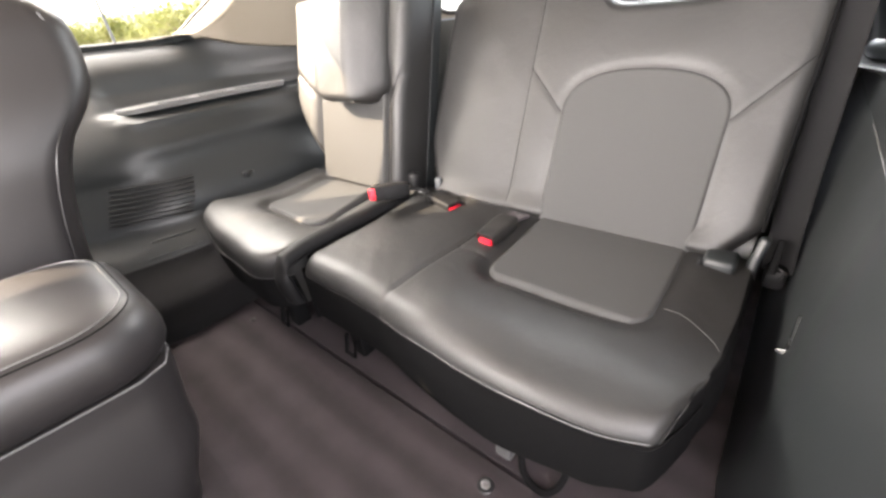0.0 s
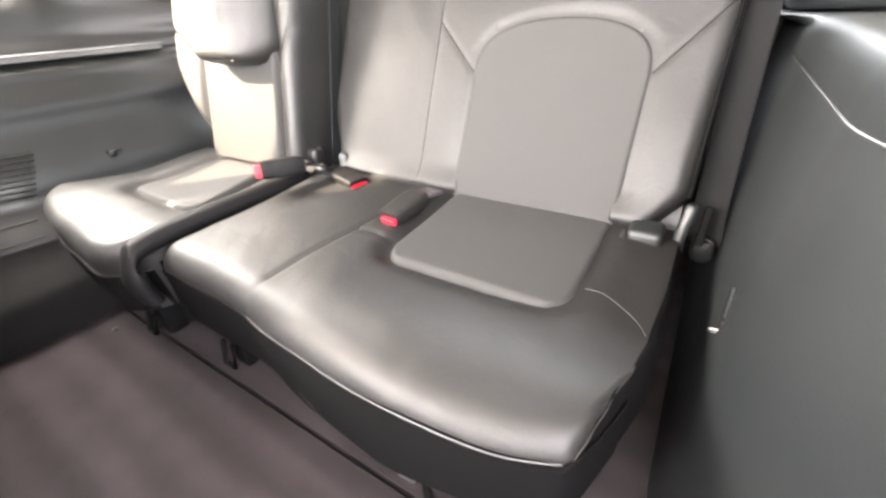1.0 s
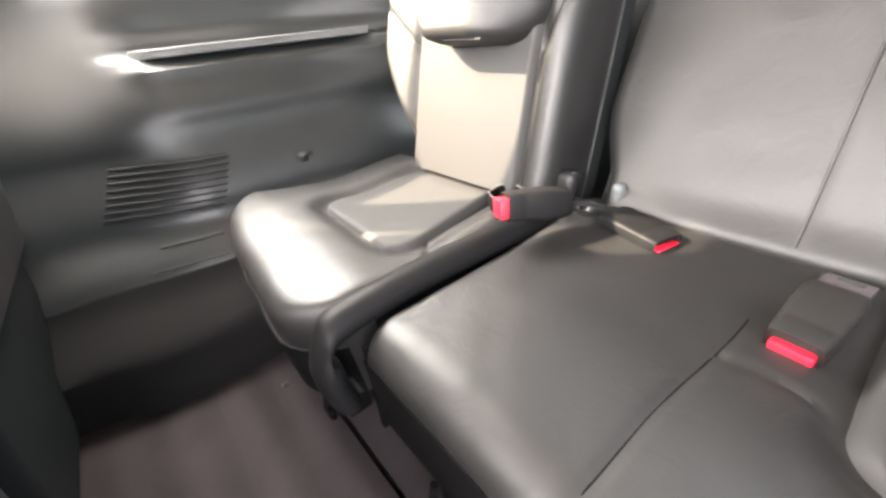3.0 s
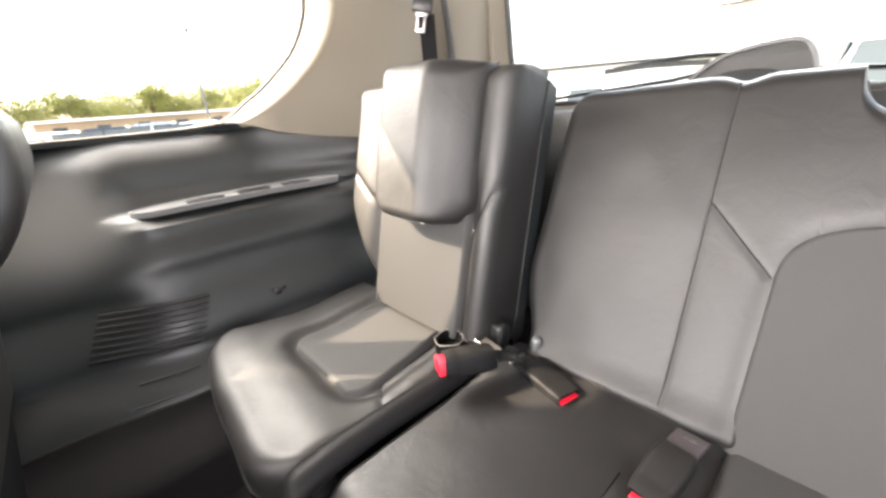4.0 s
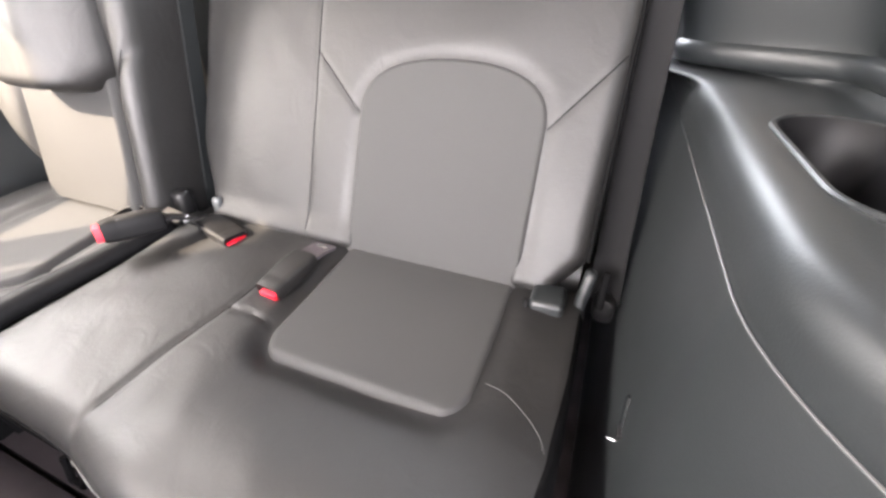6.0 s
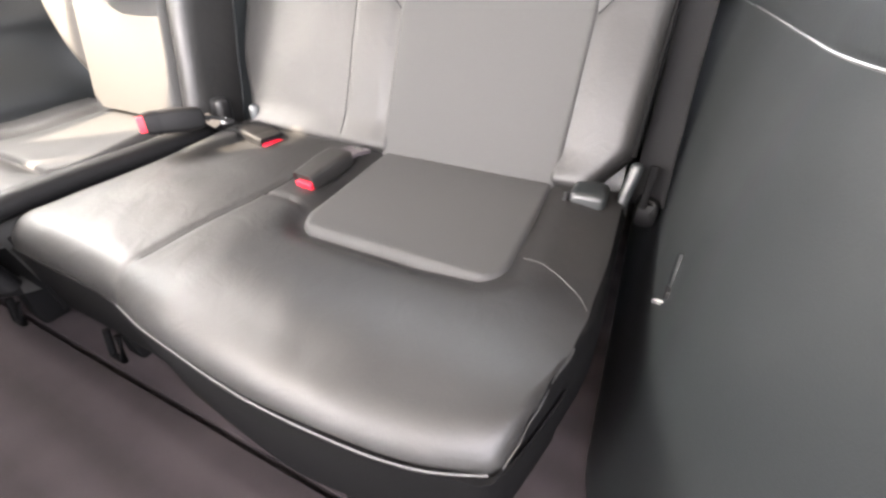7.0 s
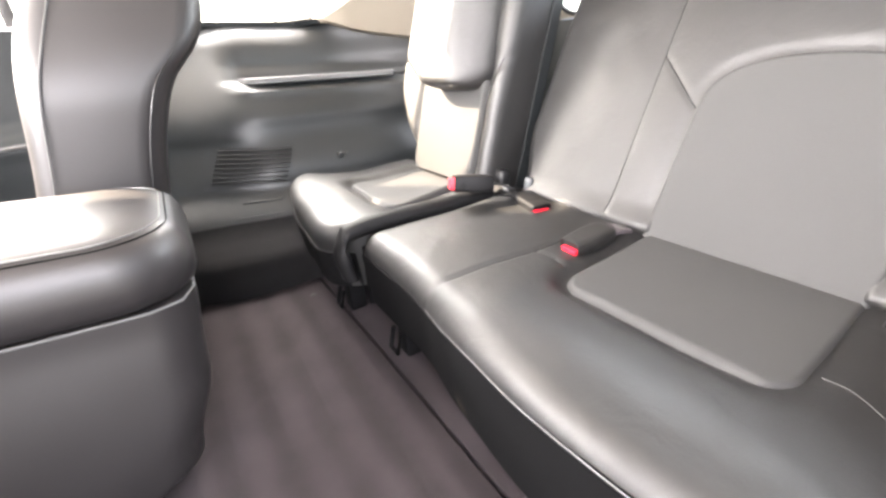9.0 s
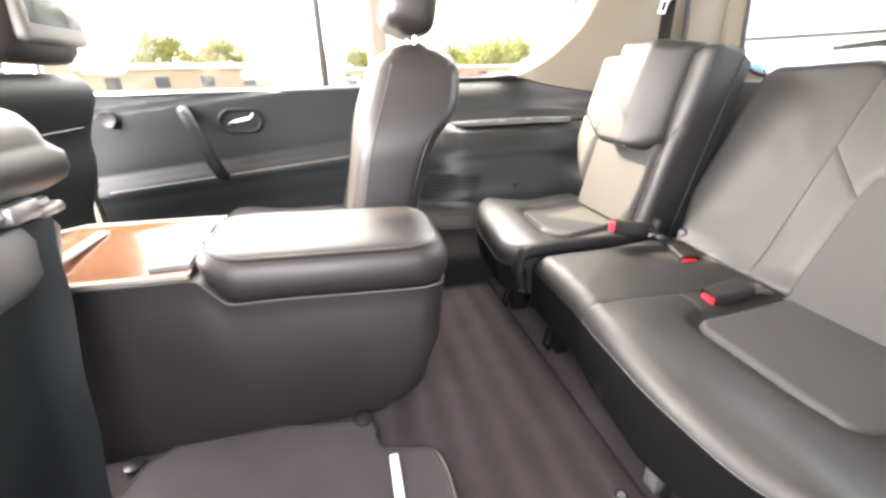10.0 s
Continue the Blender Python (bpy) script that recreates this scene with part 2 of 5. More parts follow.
def split(geo, line, reach, y_end):
    """Parts a shape in two along a seam x = line(y): what lies at lower x, or past y_end, and the rest. Points nearer than reach move onto the seam."""
    verts, on = [tuple(v) for v in geo[0]], set()
    for i, (x, y, z) in enumerate(verts):
        if y < y_end and abs(x - line(y)) < reach:
            verts[i] = (line(y), y, z)
            on.add(i)
    sides = ([], [])
    for face in geo[1]:
        pieces = [face]
        if len(face) == 4:
            p, q, u, w = face
            if p in on and u in on and not (q in on or w in on):
                pieces = [(p, q, u), (p, u, w)]
            elif q in on and w in on and not (p in on or u in on):
                pieces = [(p, q, w), (q, u, w)]
        for piece in pieces:
            x, y = (sum(verts[i][k] for i in piece) / len(piece) for k in (0, 1))
            sides[0 if x < line(y) or y > y_end else 1].append(piece)
    out = []
    for chosen in sides:
        used = sorted({i for face in chosen for i in face})
        place = {i: k for k, i in enumerate(used)}
        out.append(([verts[i] for i in used], [tuple(place[i] for i in face) for face in chosen]))
    return out


def moved(geo, m):
    return [m @ Vector(v) for v in geo[0]], geo[1]


def sheet(rows, ring=False, caps=False):
    """Faces between rows of points; ring closes each row, caps closes the first and last row."""
    n, m = len(rows), len(rows[0])
    verts = [p for r in rows for p in r]
    faces = []
    for i in range(n - 1):
        for j in range(m if ring else m - 1):
            k = (j + 1) % m
            faces.append((i * m + j, i * m + k, (i + 1) * m + k, (i + 1) * m + j))
    if caps:
        faces += [tuple(range(m))[::-1], tuple(range((n - 1) * m, n * m))]
    return verts, faces


def tube(path, r, n=8, closed=False):
    """A round bar along a line of points."""
    pts = [Vector(p) for p in path]
    rows = []
    for i, p in enumerate(pts):
        a, b = pts[max(i - 1, 0)], pts[min(i + 1, len(pts) - 1)]
        t = (b - a).normalized()
        u = t.cross(Vector((0.31, 0.17, 0.93))).normalized()
        w = t.cross(u)
        rows.append([p + r * (math.cos(q) * u + math.sin(q) * w) for q in (2 * math.pi * k / n for k in range(n))])
    return sheet(rows, ring=True, caps=True)


def strip(path, across, width, thick):
    """A flat band along a line of points; across gives its breadth's direction at each point."""
    rows = []
    pts = [Vector(p) for p in path]
    for i, p in enumerate(pts):
        a, b = pts[max(i - 1, 0)], pts[min(i + 1, len(pts) - 1)]
        t = (b - a).normalized()
        w = Vector(across[i] if isinstance(across, list) else across)
        w = (w - t * w.dot(t)).normalized() * width / 2
        n = t.cross(w).normalized() * thick / 2
        rows.append([p - w - n, p + w - n, p + w + n, p - w + n])
    return sheet(rows, ring=True, caps=True)


def spline(points, steps=8):
    """A smooth line through points."""
    P = [Vector(p) for p in points]
    P = [2 * P[0] - P[1]] + P + [2 * P[-1] - P[-2]]
    out = []
    for i in range(1, len(P) - 2):
        a, b, c, d = P[i - 1 : i + 3]
        for k in range(steps):
            t = k / steps
            out.append(0.5 * (2 * b + (c - a) * t + (2 * a - 5 * b + 4 * c - d) * t * t + (3 * b - a - 3 * c + d) * t ** 3))
    return out + [P[-2]]


def block(lo, hi, r=0.005, seg=2):
    """A box between two corners with rounded edges."""
    bm = bmesh.new()
    bmesh.ops.create_cube(bm, size=1.0)
    lo, hi = Vector(lo), Vector(hi)
    for v in bm.verts:
        v.co = Vector([lo[k] + (v.co[k] + 0.5) * (hi[k] - lo[k]) for k in range(3)])
    if r > 0:
        bmesh.ops.bevel(bm, geom=list(bm.edges), offset=min(r, 0.45 * min(hi - lo)), segments=seg, profile=0.5, affect="EDGES")
    geo = [v.co.copy() for v in bm.verts], [tuple(v.index for v in f.verts) for f in bm.faces]
    bm.free()
    return geo


def prism(outline, axis, a, b):
    """An outline of (p, q) pairs pulled along an axis from a to b."""
    def at(p, q, h):
        return {"x": (h, p, q), "y": (p, h, q), "z": (p, q, h)}[axis]
    return sheet([[at(p, q, a) for p, q in outline], [at(p, q, b) for p, q in outline]], ring=True, caps=True)


def lathe(profile, n=24, at=(0, 0, 0), axis="z"):
    """A turned body from (radius, height) pairs."""
    rows = []
    for r, h in profile:
        row = []
        for k in range(n):
            a = 2 * math.pi * k / n
            p = (r * math.cos(a), r * math.sin(a), h)
            p = {"z": p, "x": (p[2], p[0], p[1]), "y": (p[0], p[2], p[1])}[axis]
            row.append(Vector(p) + Vector(at))
        rows.append(row)
    return sheet(rows, ring=True, caps=True)


def smooth(a, b, x):
    t = min(1, max(0, (x - a) / (b - a)))
    return t * t * (3 - 2 * t)


def bump(d, w):
    return math.exp(-((d / w) ** 2))


def shoulder(e, r):
    """How far a rounded edge of radius r has fallen at the distance e inside its border."""
    return 0 if e >= r else r - math.sqrt(max(0, r * r - (r - e) ** 2))


def lerp(a, b, t):
    return a + (b - a) * t


def bend(table, x):
    """A value on a smooth line through the pairs of a small table, with no steps at the pairs."""
    n = len(table)
    i = max(0, min(n - 2, sum(1 for p in table if p[0] <= x) - 1))
    def slope(k):
        a, c = table[max(0, k - 1)], table[min(n - 1, k + 1)]
        return (c[1] - a[1]) / (c[0] - a[0])
    (x0, y0), (x1, y1) = table[i], table[i + 1]
    h = x1 - x0
    t = min(1, max(0, (x - x0) / h))
    return (2 * t ** 3 - 3 * t * t + 1) * y0 + (t ** 3 - 2 * t * t + t) * h * slope(i) + (3 * t * t - 2 * t ** 3) * y1 + (t ** 3 - t * t) * h * slope(i + 1)


def along(table, x):
    """A value between the pairs of a small table, smoothly."""
    if x <= table[0][0]:
        return table[0][1]
    for (a, p), (b, q) in zip(table, table[1:]):
        if x <= b:
            return lerp(p, q, smooth(a, b, x))
    return table[-1][1]


def box_distance(x, y, x0, x1, y0, y1, r):
    """Signed distance to a rounded rectangle, negative inside."""
    cx, cy = abs(x - (x0 + x1) / 2) - (x1 - x0) / 2 + r, abs(y - (y0 + y1) / 2) - (y1 - y0) / 2 + r
    return math.hypot(max(cx, 0), max(cy, 0)) + min(max(cx, cy), 0) - r


def solid(front, back):
    """A closed body between two grids of points of the same size."""
    n, m = len(front), len(front[0])
    v1, f1 = sheet(front)
    v2, f2 = sheet(back)
    k = n * m
    faces = f1 + [tuple(i + k for i in q)[::-1] for q in f2]
    rim = [i * m for i in range(n)] + [(n - 1) * m + j for j in range(1, m)] + [i * m + m - 1 for i in range(n - 2, -1, -1)] + list(range(m - 2, 0, -1))
    for a, b in zip(rim, rim[1:] + rim[:1]):
        faces.append((a, b, b + k, a + k))
    return v1 + v2, faces


def steps(a, b, n):
    return [a + (b - a) * i / (n - 1) for i in range(n)]


# ---- the car's shell ----
MID = -0.555          # the middle of the car
STEP = 0.308          # where the cabin carpet ends in front of the bench


def side_in(y, z):
    """How far the lower side trim stands from the left of the cabin, at a place along the car and a height."""
    low = [(0.0, -1.06), (0.09, -1.085), (0.14, -1.19), (0.24, -1.255), (0.40, -1.312)]
    stepped = along(low + [(0.482, -1.342), (0.504, -1.372), (0.514, -1.435), (0.56, -1.455), (0.64, -1.470), (0.69, -1.475)], z)
    plain = along(low[:-1] + [(0.36, -1.300), (0.69, -1.475)], z)
    x = lerp(plain, stepped, smooth(0.215, 0.30, y))
    x += -0.07 * (1 - smooth(0.05, 0.32, y)) * smooth(0.0, 0.3, z)
    x -= 0.065 * smooth(0.64, 0.46, y) * max(0, z - 0.600) ** 2 / 0.075 ** 2
    x += 0.17 * smooth(0.55, 1.05, y) * smooth(0.3, 0.6, z) + 0.015 * smooth(0.4, 0.8, y)
    x += -0.05 * (1 - smooth(-0.02, 0.14, y)) * (1 - smooth(0.0, 0.2, z))
    return x


def trim_top(y):
    """Where the dark side trim ends and the beige pillar or the quarter window begins."""
    return bend([(-0.1, 0.674), (0.0, 0.674), (0.45, 0.677), (0.53, 0.684), (0.57, 0.678), (0.65, 0.650), (0.80, 0.624), (0.95, 0.612), (1.3, 0.60)], y)


def left_trim():
    ys, vs = steps(-0.06, 1.22, 70), steps(0.0, 1.0, 100)
    front = [[(side_in(y, v * trim_top(y)), y, v * trim_top(y)) for v in vs] for y in ys]
    back = [[(-1.62, y, v * trim_top(y)) for v in vs] for y in ys]
    ob = solo("wall_left", solid(front, back), PLASTIC, "dark charcoal moulded plastic side trim panel with storage ledge", "side panel", kind="structure")
    # louvres, their ends slanting with the panel
    def louvre(y, z):
        return (side_in(y, z - 0.07 * (y - 0.16)) + 0.0015, y, z - 0.07 * (y - 0.16))
    for i in range(8):
        z, shift = 0.338 - 0.0118 * i, -0.0058 * i
        part("louvre_slat", strip([louvre(y, z) for y in steps(0.166 + shift, 0.356 + shift, 14)], (0.8, 0, 0.6), 0.0075, 0.0032), PLASTIC, ob, smooth=False)
    back_rows = [[louvre(y - 0.0058 * (0.345 - z) / 0.0118, z) for z in steps(0.247, 0.345, 8)] for y in steps(0.168, 0.356, 14)]
    part("louvre_backing", solid([[(p[0] - 0.0012, p[1], p[2]) for p in r] for r in back_rows], [[(p[0] - 0.006, p[1], p[2]) for p in r] for r in back_rows]), BLACK, ob)
    part("trim_lip", tube([(side_in(y, 0.166) + 0.002, y, 0.166) for y in steps(0.155, 0.285, 12)], 0.0018, 8), PLASTIC, ob)
    part("trim_lip", tube([(side_in(y, 0.198) + 0.001, y, 0.198) for y in steps(0.185, 0.290, 12)], 0.0025, 8), PLASTIC, ob)
    # long oval pocket in the storage ledge
    def ledge(y, q):
        return side_in(y, 0.482) - 0.051 + 0.038 * q
    rows = []
    for y in steps(0.275, 0.745, 40):
        e = (1 - abs((y - 0.51) / 0.2355) ** 6) ** 0.5
        rows.append([(ledge(y, q * e), y, 0.5125 + 0.008 * (y - 0.3) + 0.005 * q * q) for q in steps(-1, 1, 9)])
    # floor and rim are pale: the sky's highlight is in their colour
    part("ledge_shelf", solid(rows, [[(p[0], p[1], p[2] - 0.012) for p in r] for r in rows]), PALE, ob, "smooth pocket floor, pale for the sky's highlight")
    rim = [rows[i][0] for i in range(40)] + [rows[i][-1] for i in range(39, -1, -1)]
    part("ledge_rim", tube(rim + rim[:1], 0.0020, 8), PALE, ob)
    for a, c in ((0.385, 0.465), (0.50, 0.575), (0.61, 0.675)):
        hole = [(ledge(y, q), y, 0.5165 + 0.008 * (y - 0.3)) for q, y in rounded(-0.80, -0.05, a, c, 0.03, 6)]
        part("ledge_slot", sheet([hole, [(p[0], p[1], p[2] - 0.004) for p in hole]], ring=True, caps=True), BLACK, ob)
    arch = [[(side_in(y, z) + 0.004 + 0.012 * math.sin(math.pi * min(1, z / 0.17)), y, z) for z in steps(0.0, 0.155, 10)] for y in steps(-0.05, 1.0, 40)]
    part("wheel_arch_carpet", solid(arch, [[(p[0] - 0.02, p[1], p[2]) for p in r] for r in arch]), ARCHCLOTH, ob, "near-black carpet over the wheel arch")
    # small hook catches
    hook = part("hook_plate", block((-1.272, 0.484, 0.278), (-1.256, 0.504, 0.298), 0.006), PLASTIC, ob)
    part("hook", tube(spline([(-1.258, 0.48, 0.297), (-1.24, 0.48, 0.297), (-1.235, 0.495, 0.299), (-1.24, 0.508, 0.297), (-1.258, 0.508, 0.297)], 4), 0.0016), BLACK, hook)

    return ob


ARM = [(0.050, 0.0), (0.062, 0.08), (0.068, 0.25), (0.076, 0.40), (0.0835, 0.464), (0.0855, 0.472), (0.0855, 0.480), (0.088, 0.500), (0.096, 0.514), (0.110, 0.5205), (0.135, 0.522), (0.20, 0.519), (0.232, 0.523), (0.243, 0.55), (0.226, 0.655)]
ARM_LINE = [(p.x, p.y) for p in spline([(x, z, 0) for x, z in ARM], 14)]


def right_shift(y, z):
    """How the right trim bends inwards to the rear and flares at its front end."""
    return -0.17 * smooth(0.84, 1.0, y) * smooth(0.505, 0.535, z) + 2.7 * max(0, 0.49 - y) ** 2


def right_in(y, z):
    """The right side trim: an upright lower wall with a padded armrest that rolls over outwards."""
    x = next((lerp(p[0], q[0], (z - p[1]) / (q[1] - p[1])) for p, q in zip(ARM_LINE, ARM_LINE[1:]) if p[1] <= z < q[1]), 0.26)
    return x + right_shift(y, z)


def right_trim():
    def cup(x, y, z):
        r = math.hypot(x - 0.176, max(0, abs(y - 0.608) - 0.062)) / 0.047
        return z - 0.100 * (1 - smooth(0.86, 1.05, r)) if z > 0.5 and x < 0.235 else z

    front, back = [], []
    for y in steps(0.20, 1.22, 260):
        line = [(x + right_shift(y, z), y, z if z < 0.56 else lerp(0.56, 0.612, (z - 0.56) / 0.095)) for x, z in ARM_LINE]
        front.append([(x, y, cup(x, y, z)) for x, y, z in line])
        back.append([(0.50, y, z) for x, y, z in line])
    ob = solo("wall_right", solid(front, back), PLASTIC, "dark charcoal plastic side trim with padded armrest", "side panel", kind="structure")
    part("armrest_seam", tube([(right_in(y, 0.472) - 0.001, y, 0.472) for y in steps(0.27, 0.76, 60)], 0.0009, 6), GREYPLASTIC, ob, "pale seam line")
    rim = [(x, y, 0.522) for x, y in rounded(0.176 - 0.049, 0.176 + 0.049, 0.608 - 0.111, 0.608 + 0.111, 0.049, 10)]
    part("cup_holder_rim", tube(rim + rim[:1], 0.003, 8), PLASTIC, ob)
    # added black liner: the deep well's shade is in its colour
    cup_rows = []
    for g, z in ((0.022, 0.4245), (0.009, 0.432), (0.003, 0.500), (0.0, 0.521), (0.0015, 0.5235), (0.004, 0.519), (0.008, 0.508), (0.014, 0.480), (0.019, 0.448), (0.022, 0.434), (0.030, 0.426)):
        cup_rows.append([(x, y, z) for x, y in rounded(0.176 - 0.0475 + g, 0.176 + 0.0475 - g, 0.608 - 0.1095 + g, 0.608 + 0.1095 - g, 0.0475 - g, 10)])
    part("cup_holder_well", sheet(cup_rows, ring=True, caps=True), BUCKLEBLACK, ob, "cup holder well with its shade in a matt black liner")
    rows = []
    for y in steps(0.24, 1.06, 40):
        r = 0.015 * smooth(1.06, 1.0, y) + 0.001
        rows.append([(right_in(y, 0.545) + 0.005 + r * math.cos(a), y, 0.541 - 0.02 * (y - 0.9) + r * math.sin(a)) for a in steps(0, 2 * math.pi, 13)[:-1]])
    part("upper_rail", sheet(rows, ring=True, caps=True), PLASTIC, ob)
    grip = part("release_lever", moved(block((-0.006, -0.006, -0.018), (0.006, 0.006, 0.018), 0.004), Matrix.Translation((right_in(0.535, 0.275) + 0.003, 0.535, 0.275)) @ pose(0, 0, 0, -25)), DOORTRIM, ob, "dark plastic release lever")
    part("lever_slot", block((right_in(0.528, 0.262) - 0.004, 0.516, 0.252), (right_in(0.528, 0.262) + 0.004, 0.530, 0.262), 0.002), BLACK, grip)
    part("striker", tube(spline([(0.066, 0.518, 0.249), (0.059, 0.520, 0.247), (0.058, 0.523, 0.243), (0.060, 0.525, 0.240), (0.066, 0.526, 0.239)], 5), 0.0012), STEEL, ob)
    part("belt_anchor", block((0.030, 0.74, 0.195), (0.062, 0.78, 0.235), 0.01), BLACK, ob)
    return ob


WINDOW_EDGE = [(0.05, 0.673), (0.30, 0.673), (0.45, 0.674), (0.53, 0.677), (0.591, 0.688), (0.655, 0.727), (0.708, 0.777), (0.75, 0.828), (0.779, 0.891), (0.789, 0.945), (0.795, 1.04), (0.797, 1.15)]


def pillar_x(y, z):
    return along([(-0.2, -1.47), (0.45, -1.45), (0.95, -1.265), (1.2, -1.20), (1.26, -1.19)], y) + 0.10 * (z - 0.64) - 0.065 * smooth(0.64, 0.46, y) * smooth(0.76, 0.70, z)


def rear_pillar(side, name, label):
    """The beige rear quarter: a sill under the quarter window and the pillar behind it; side -1 left, +1 right."""
    def flip(p):
        if side < 0:
            return p
        return (0.264 - 0.165 * smooth(0.84, 1.0, p[1]) - 0.10 * (p[2] - 0.64) - (p[0] - pillar_x(p[1], p[2])), p[1], p[2])

    edge = [(p.x, p.y) for p in spline([(y, z, 0) for y, z in WINDOW_EDGE], 6)]

    def roof_of(y):
        if y >= 0.797:
            return 1.16
        return next((lerp(p[1], q[1], (y - p[0]) / (q[0] - p[0])) for p, q in zip(edge, edge[1:]) if p[0] <= y < q[0]), 1.16)

    ys = steps(0.05, 0.75, 70) + steps(0.754, 0.797, 16) + steps(0.804, 1.26, 34)
    rows, out = [], []
    for y in ys:
        z0 = trim_top(y) - 0.004
        zs = steps(z0, max(z0 + 0.004, roof_of(y)), 30)
        rows.append([flip((pillar_x(y, z), y, z)) for z in zs])
        out.append([flip((pillar_x(y, z) - 0.05, y, z)) for z in zs])
    ob = solo(name, solid(rows, out), BEIGE, label, "pillar trim", kind="structure")
    lip = spline([(y, z, 0) for y, z in WINDOW_EDGE], 6)
    def round_in(p, d, w):
        q = w * math.sqrt(max(0.0, 1 - (1 - d / 0.11) ** 2)) * smooth(0.50, 0.64, p.x)
        return flip((pillar_x(p.x, p.y) - d, p.x - 0.857 * q, p.y + 0.514 * q))

    depths = (0.0, 0.0015, 0.005, 0.011, 0.02, 0.033, 0.05, 0.075, 0.11)
    reveal = [[round_in(p, d, 0.034) for d in depths] for p in lip]
    reveal2 = [[(q[0], q[1] + 0.012, q[2] - 0.012) for q in r] for r in reveal]
    k = sum(1 for p in lip if p.x < 0.545)
    part("window_sill", solid(reveal[:k + 1], reveal2[:k + 1]), DOORTRIM, ob, "dark plastic window sill")
    part("window_reveal", solid(reveal[k:], reveal2[k:]), BEIGE, ob)
    part("window_seal", tube([flip((pillar_x(p.x, p.y) - 0.112 + 0.065 * smooth(0.64, 0.46, p.x), p.x - 0.03 * smooth(0.50, 0.64, p.x), p.y - 0.004 + 0.022 * smooth(0.50, 0.64, p.x))) for p in lip], 0.007), RUBBER, ob)
    return ob


def quarter_pane(side, name):
    def flip(p):
        return p if side < 0 else (2 * MID - p[0], p[1], p[2])
    rows = [[flip((-1.57 + 0.10 * (z - 0.64) + dx, y, z)) for y in (0.02, 0.45, 0.98)] for dx in (0,) for z in (0.66, 0.9, 1.16)]
    rows2 = [[flip((-1.575 + 0.10 * (z - 0.64), y, z)) for y in (0.02, 0.45, 0.98)] for z in (0.66, 0.9, 1.16)]
    ob = solo(name, solid(rows, rows2), GLASS, "clear fixed quarter window glass pane", "window", kind="structure")
    ob.visible_shadow = False
    return ob


def floor_parts():
    xs, ys = steps(-1.32, 0.30, 50), steps(-1.75, -0.45, 30)[:-1] + steps(-0.45, STEP - 0.004, 280)

    def rib(x, y):
        q = (y + 0.02 * x + 0.008 * noise.noise(Vector((x * 2.5, y * 3, 5)))) / 0.0748 % 1.0
        return (0.0022 * bump(q - 0.5, 0.16) - 0.0010 * bump(q - 0.95, 0.08)) * (0.65 + 0.7 * noise.noise(Vector((x * 4, y * 6, 8)))) * smooth(-0.35, -0.1, y)
    top = [[(x, y, rib(x, y) + 0.002 * noise.noise(Vector((x * 7, y * 7, 0)))) for y in ys] for x in xs]
    low = [[(x, y, -0.06) for y in ys] for x in xs]
    ob = solo("floor", solid(top, low), CARPET, "brownish charcoal ribbed cabin carpet", "floor", kind="structure")
    xs, ys = steps(-1.32, 0.30, 40), steps(STEP + 0.004, 1.25, 40)
    top = [[(x, y, 0.004 - 0.004 * bump(y - STEP, 0.01) + 0.002 * noise.noise(Vector((x * 9, y * 9, 3)))) for y in ys] for x in xs]
    low = [[(x, y, -0.06) for y in ys] for x in xs]
    solo("floor_rear", solid(top, low), CARPET, "brownish charcoal carpet under the bench", "floor", kind="structure")
    solo("floor_pan", block((-1.40, -1.8, -0.12), (0.35, 1.3, -0.062), 0), BLACK, "dark metal floor pan under the carpet", "floor", kind="structure")
    return ob


def rounded(x0, x1, z0, z1, r, n=8):
    pts = []
    for cx, cz, a in ((x1 - r, z1 - r, 0), (x0 + r, z1 - r, 90), (x0 + r, z0 + r, 180), (x1 - r, z0 + r, 270)):
        pts += [(cx + r * math.cos(radians(a + 90 * k / n)), cz + r * math.sin(radians(a + 90 * k / n))) for k in range(n + 1)]
    return pts


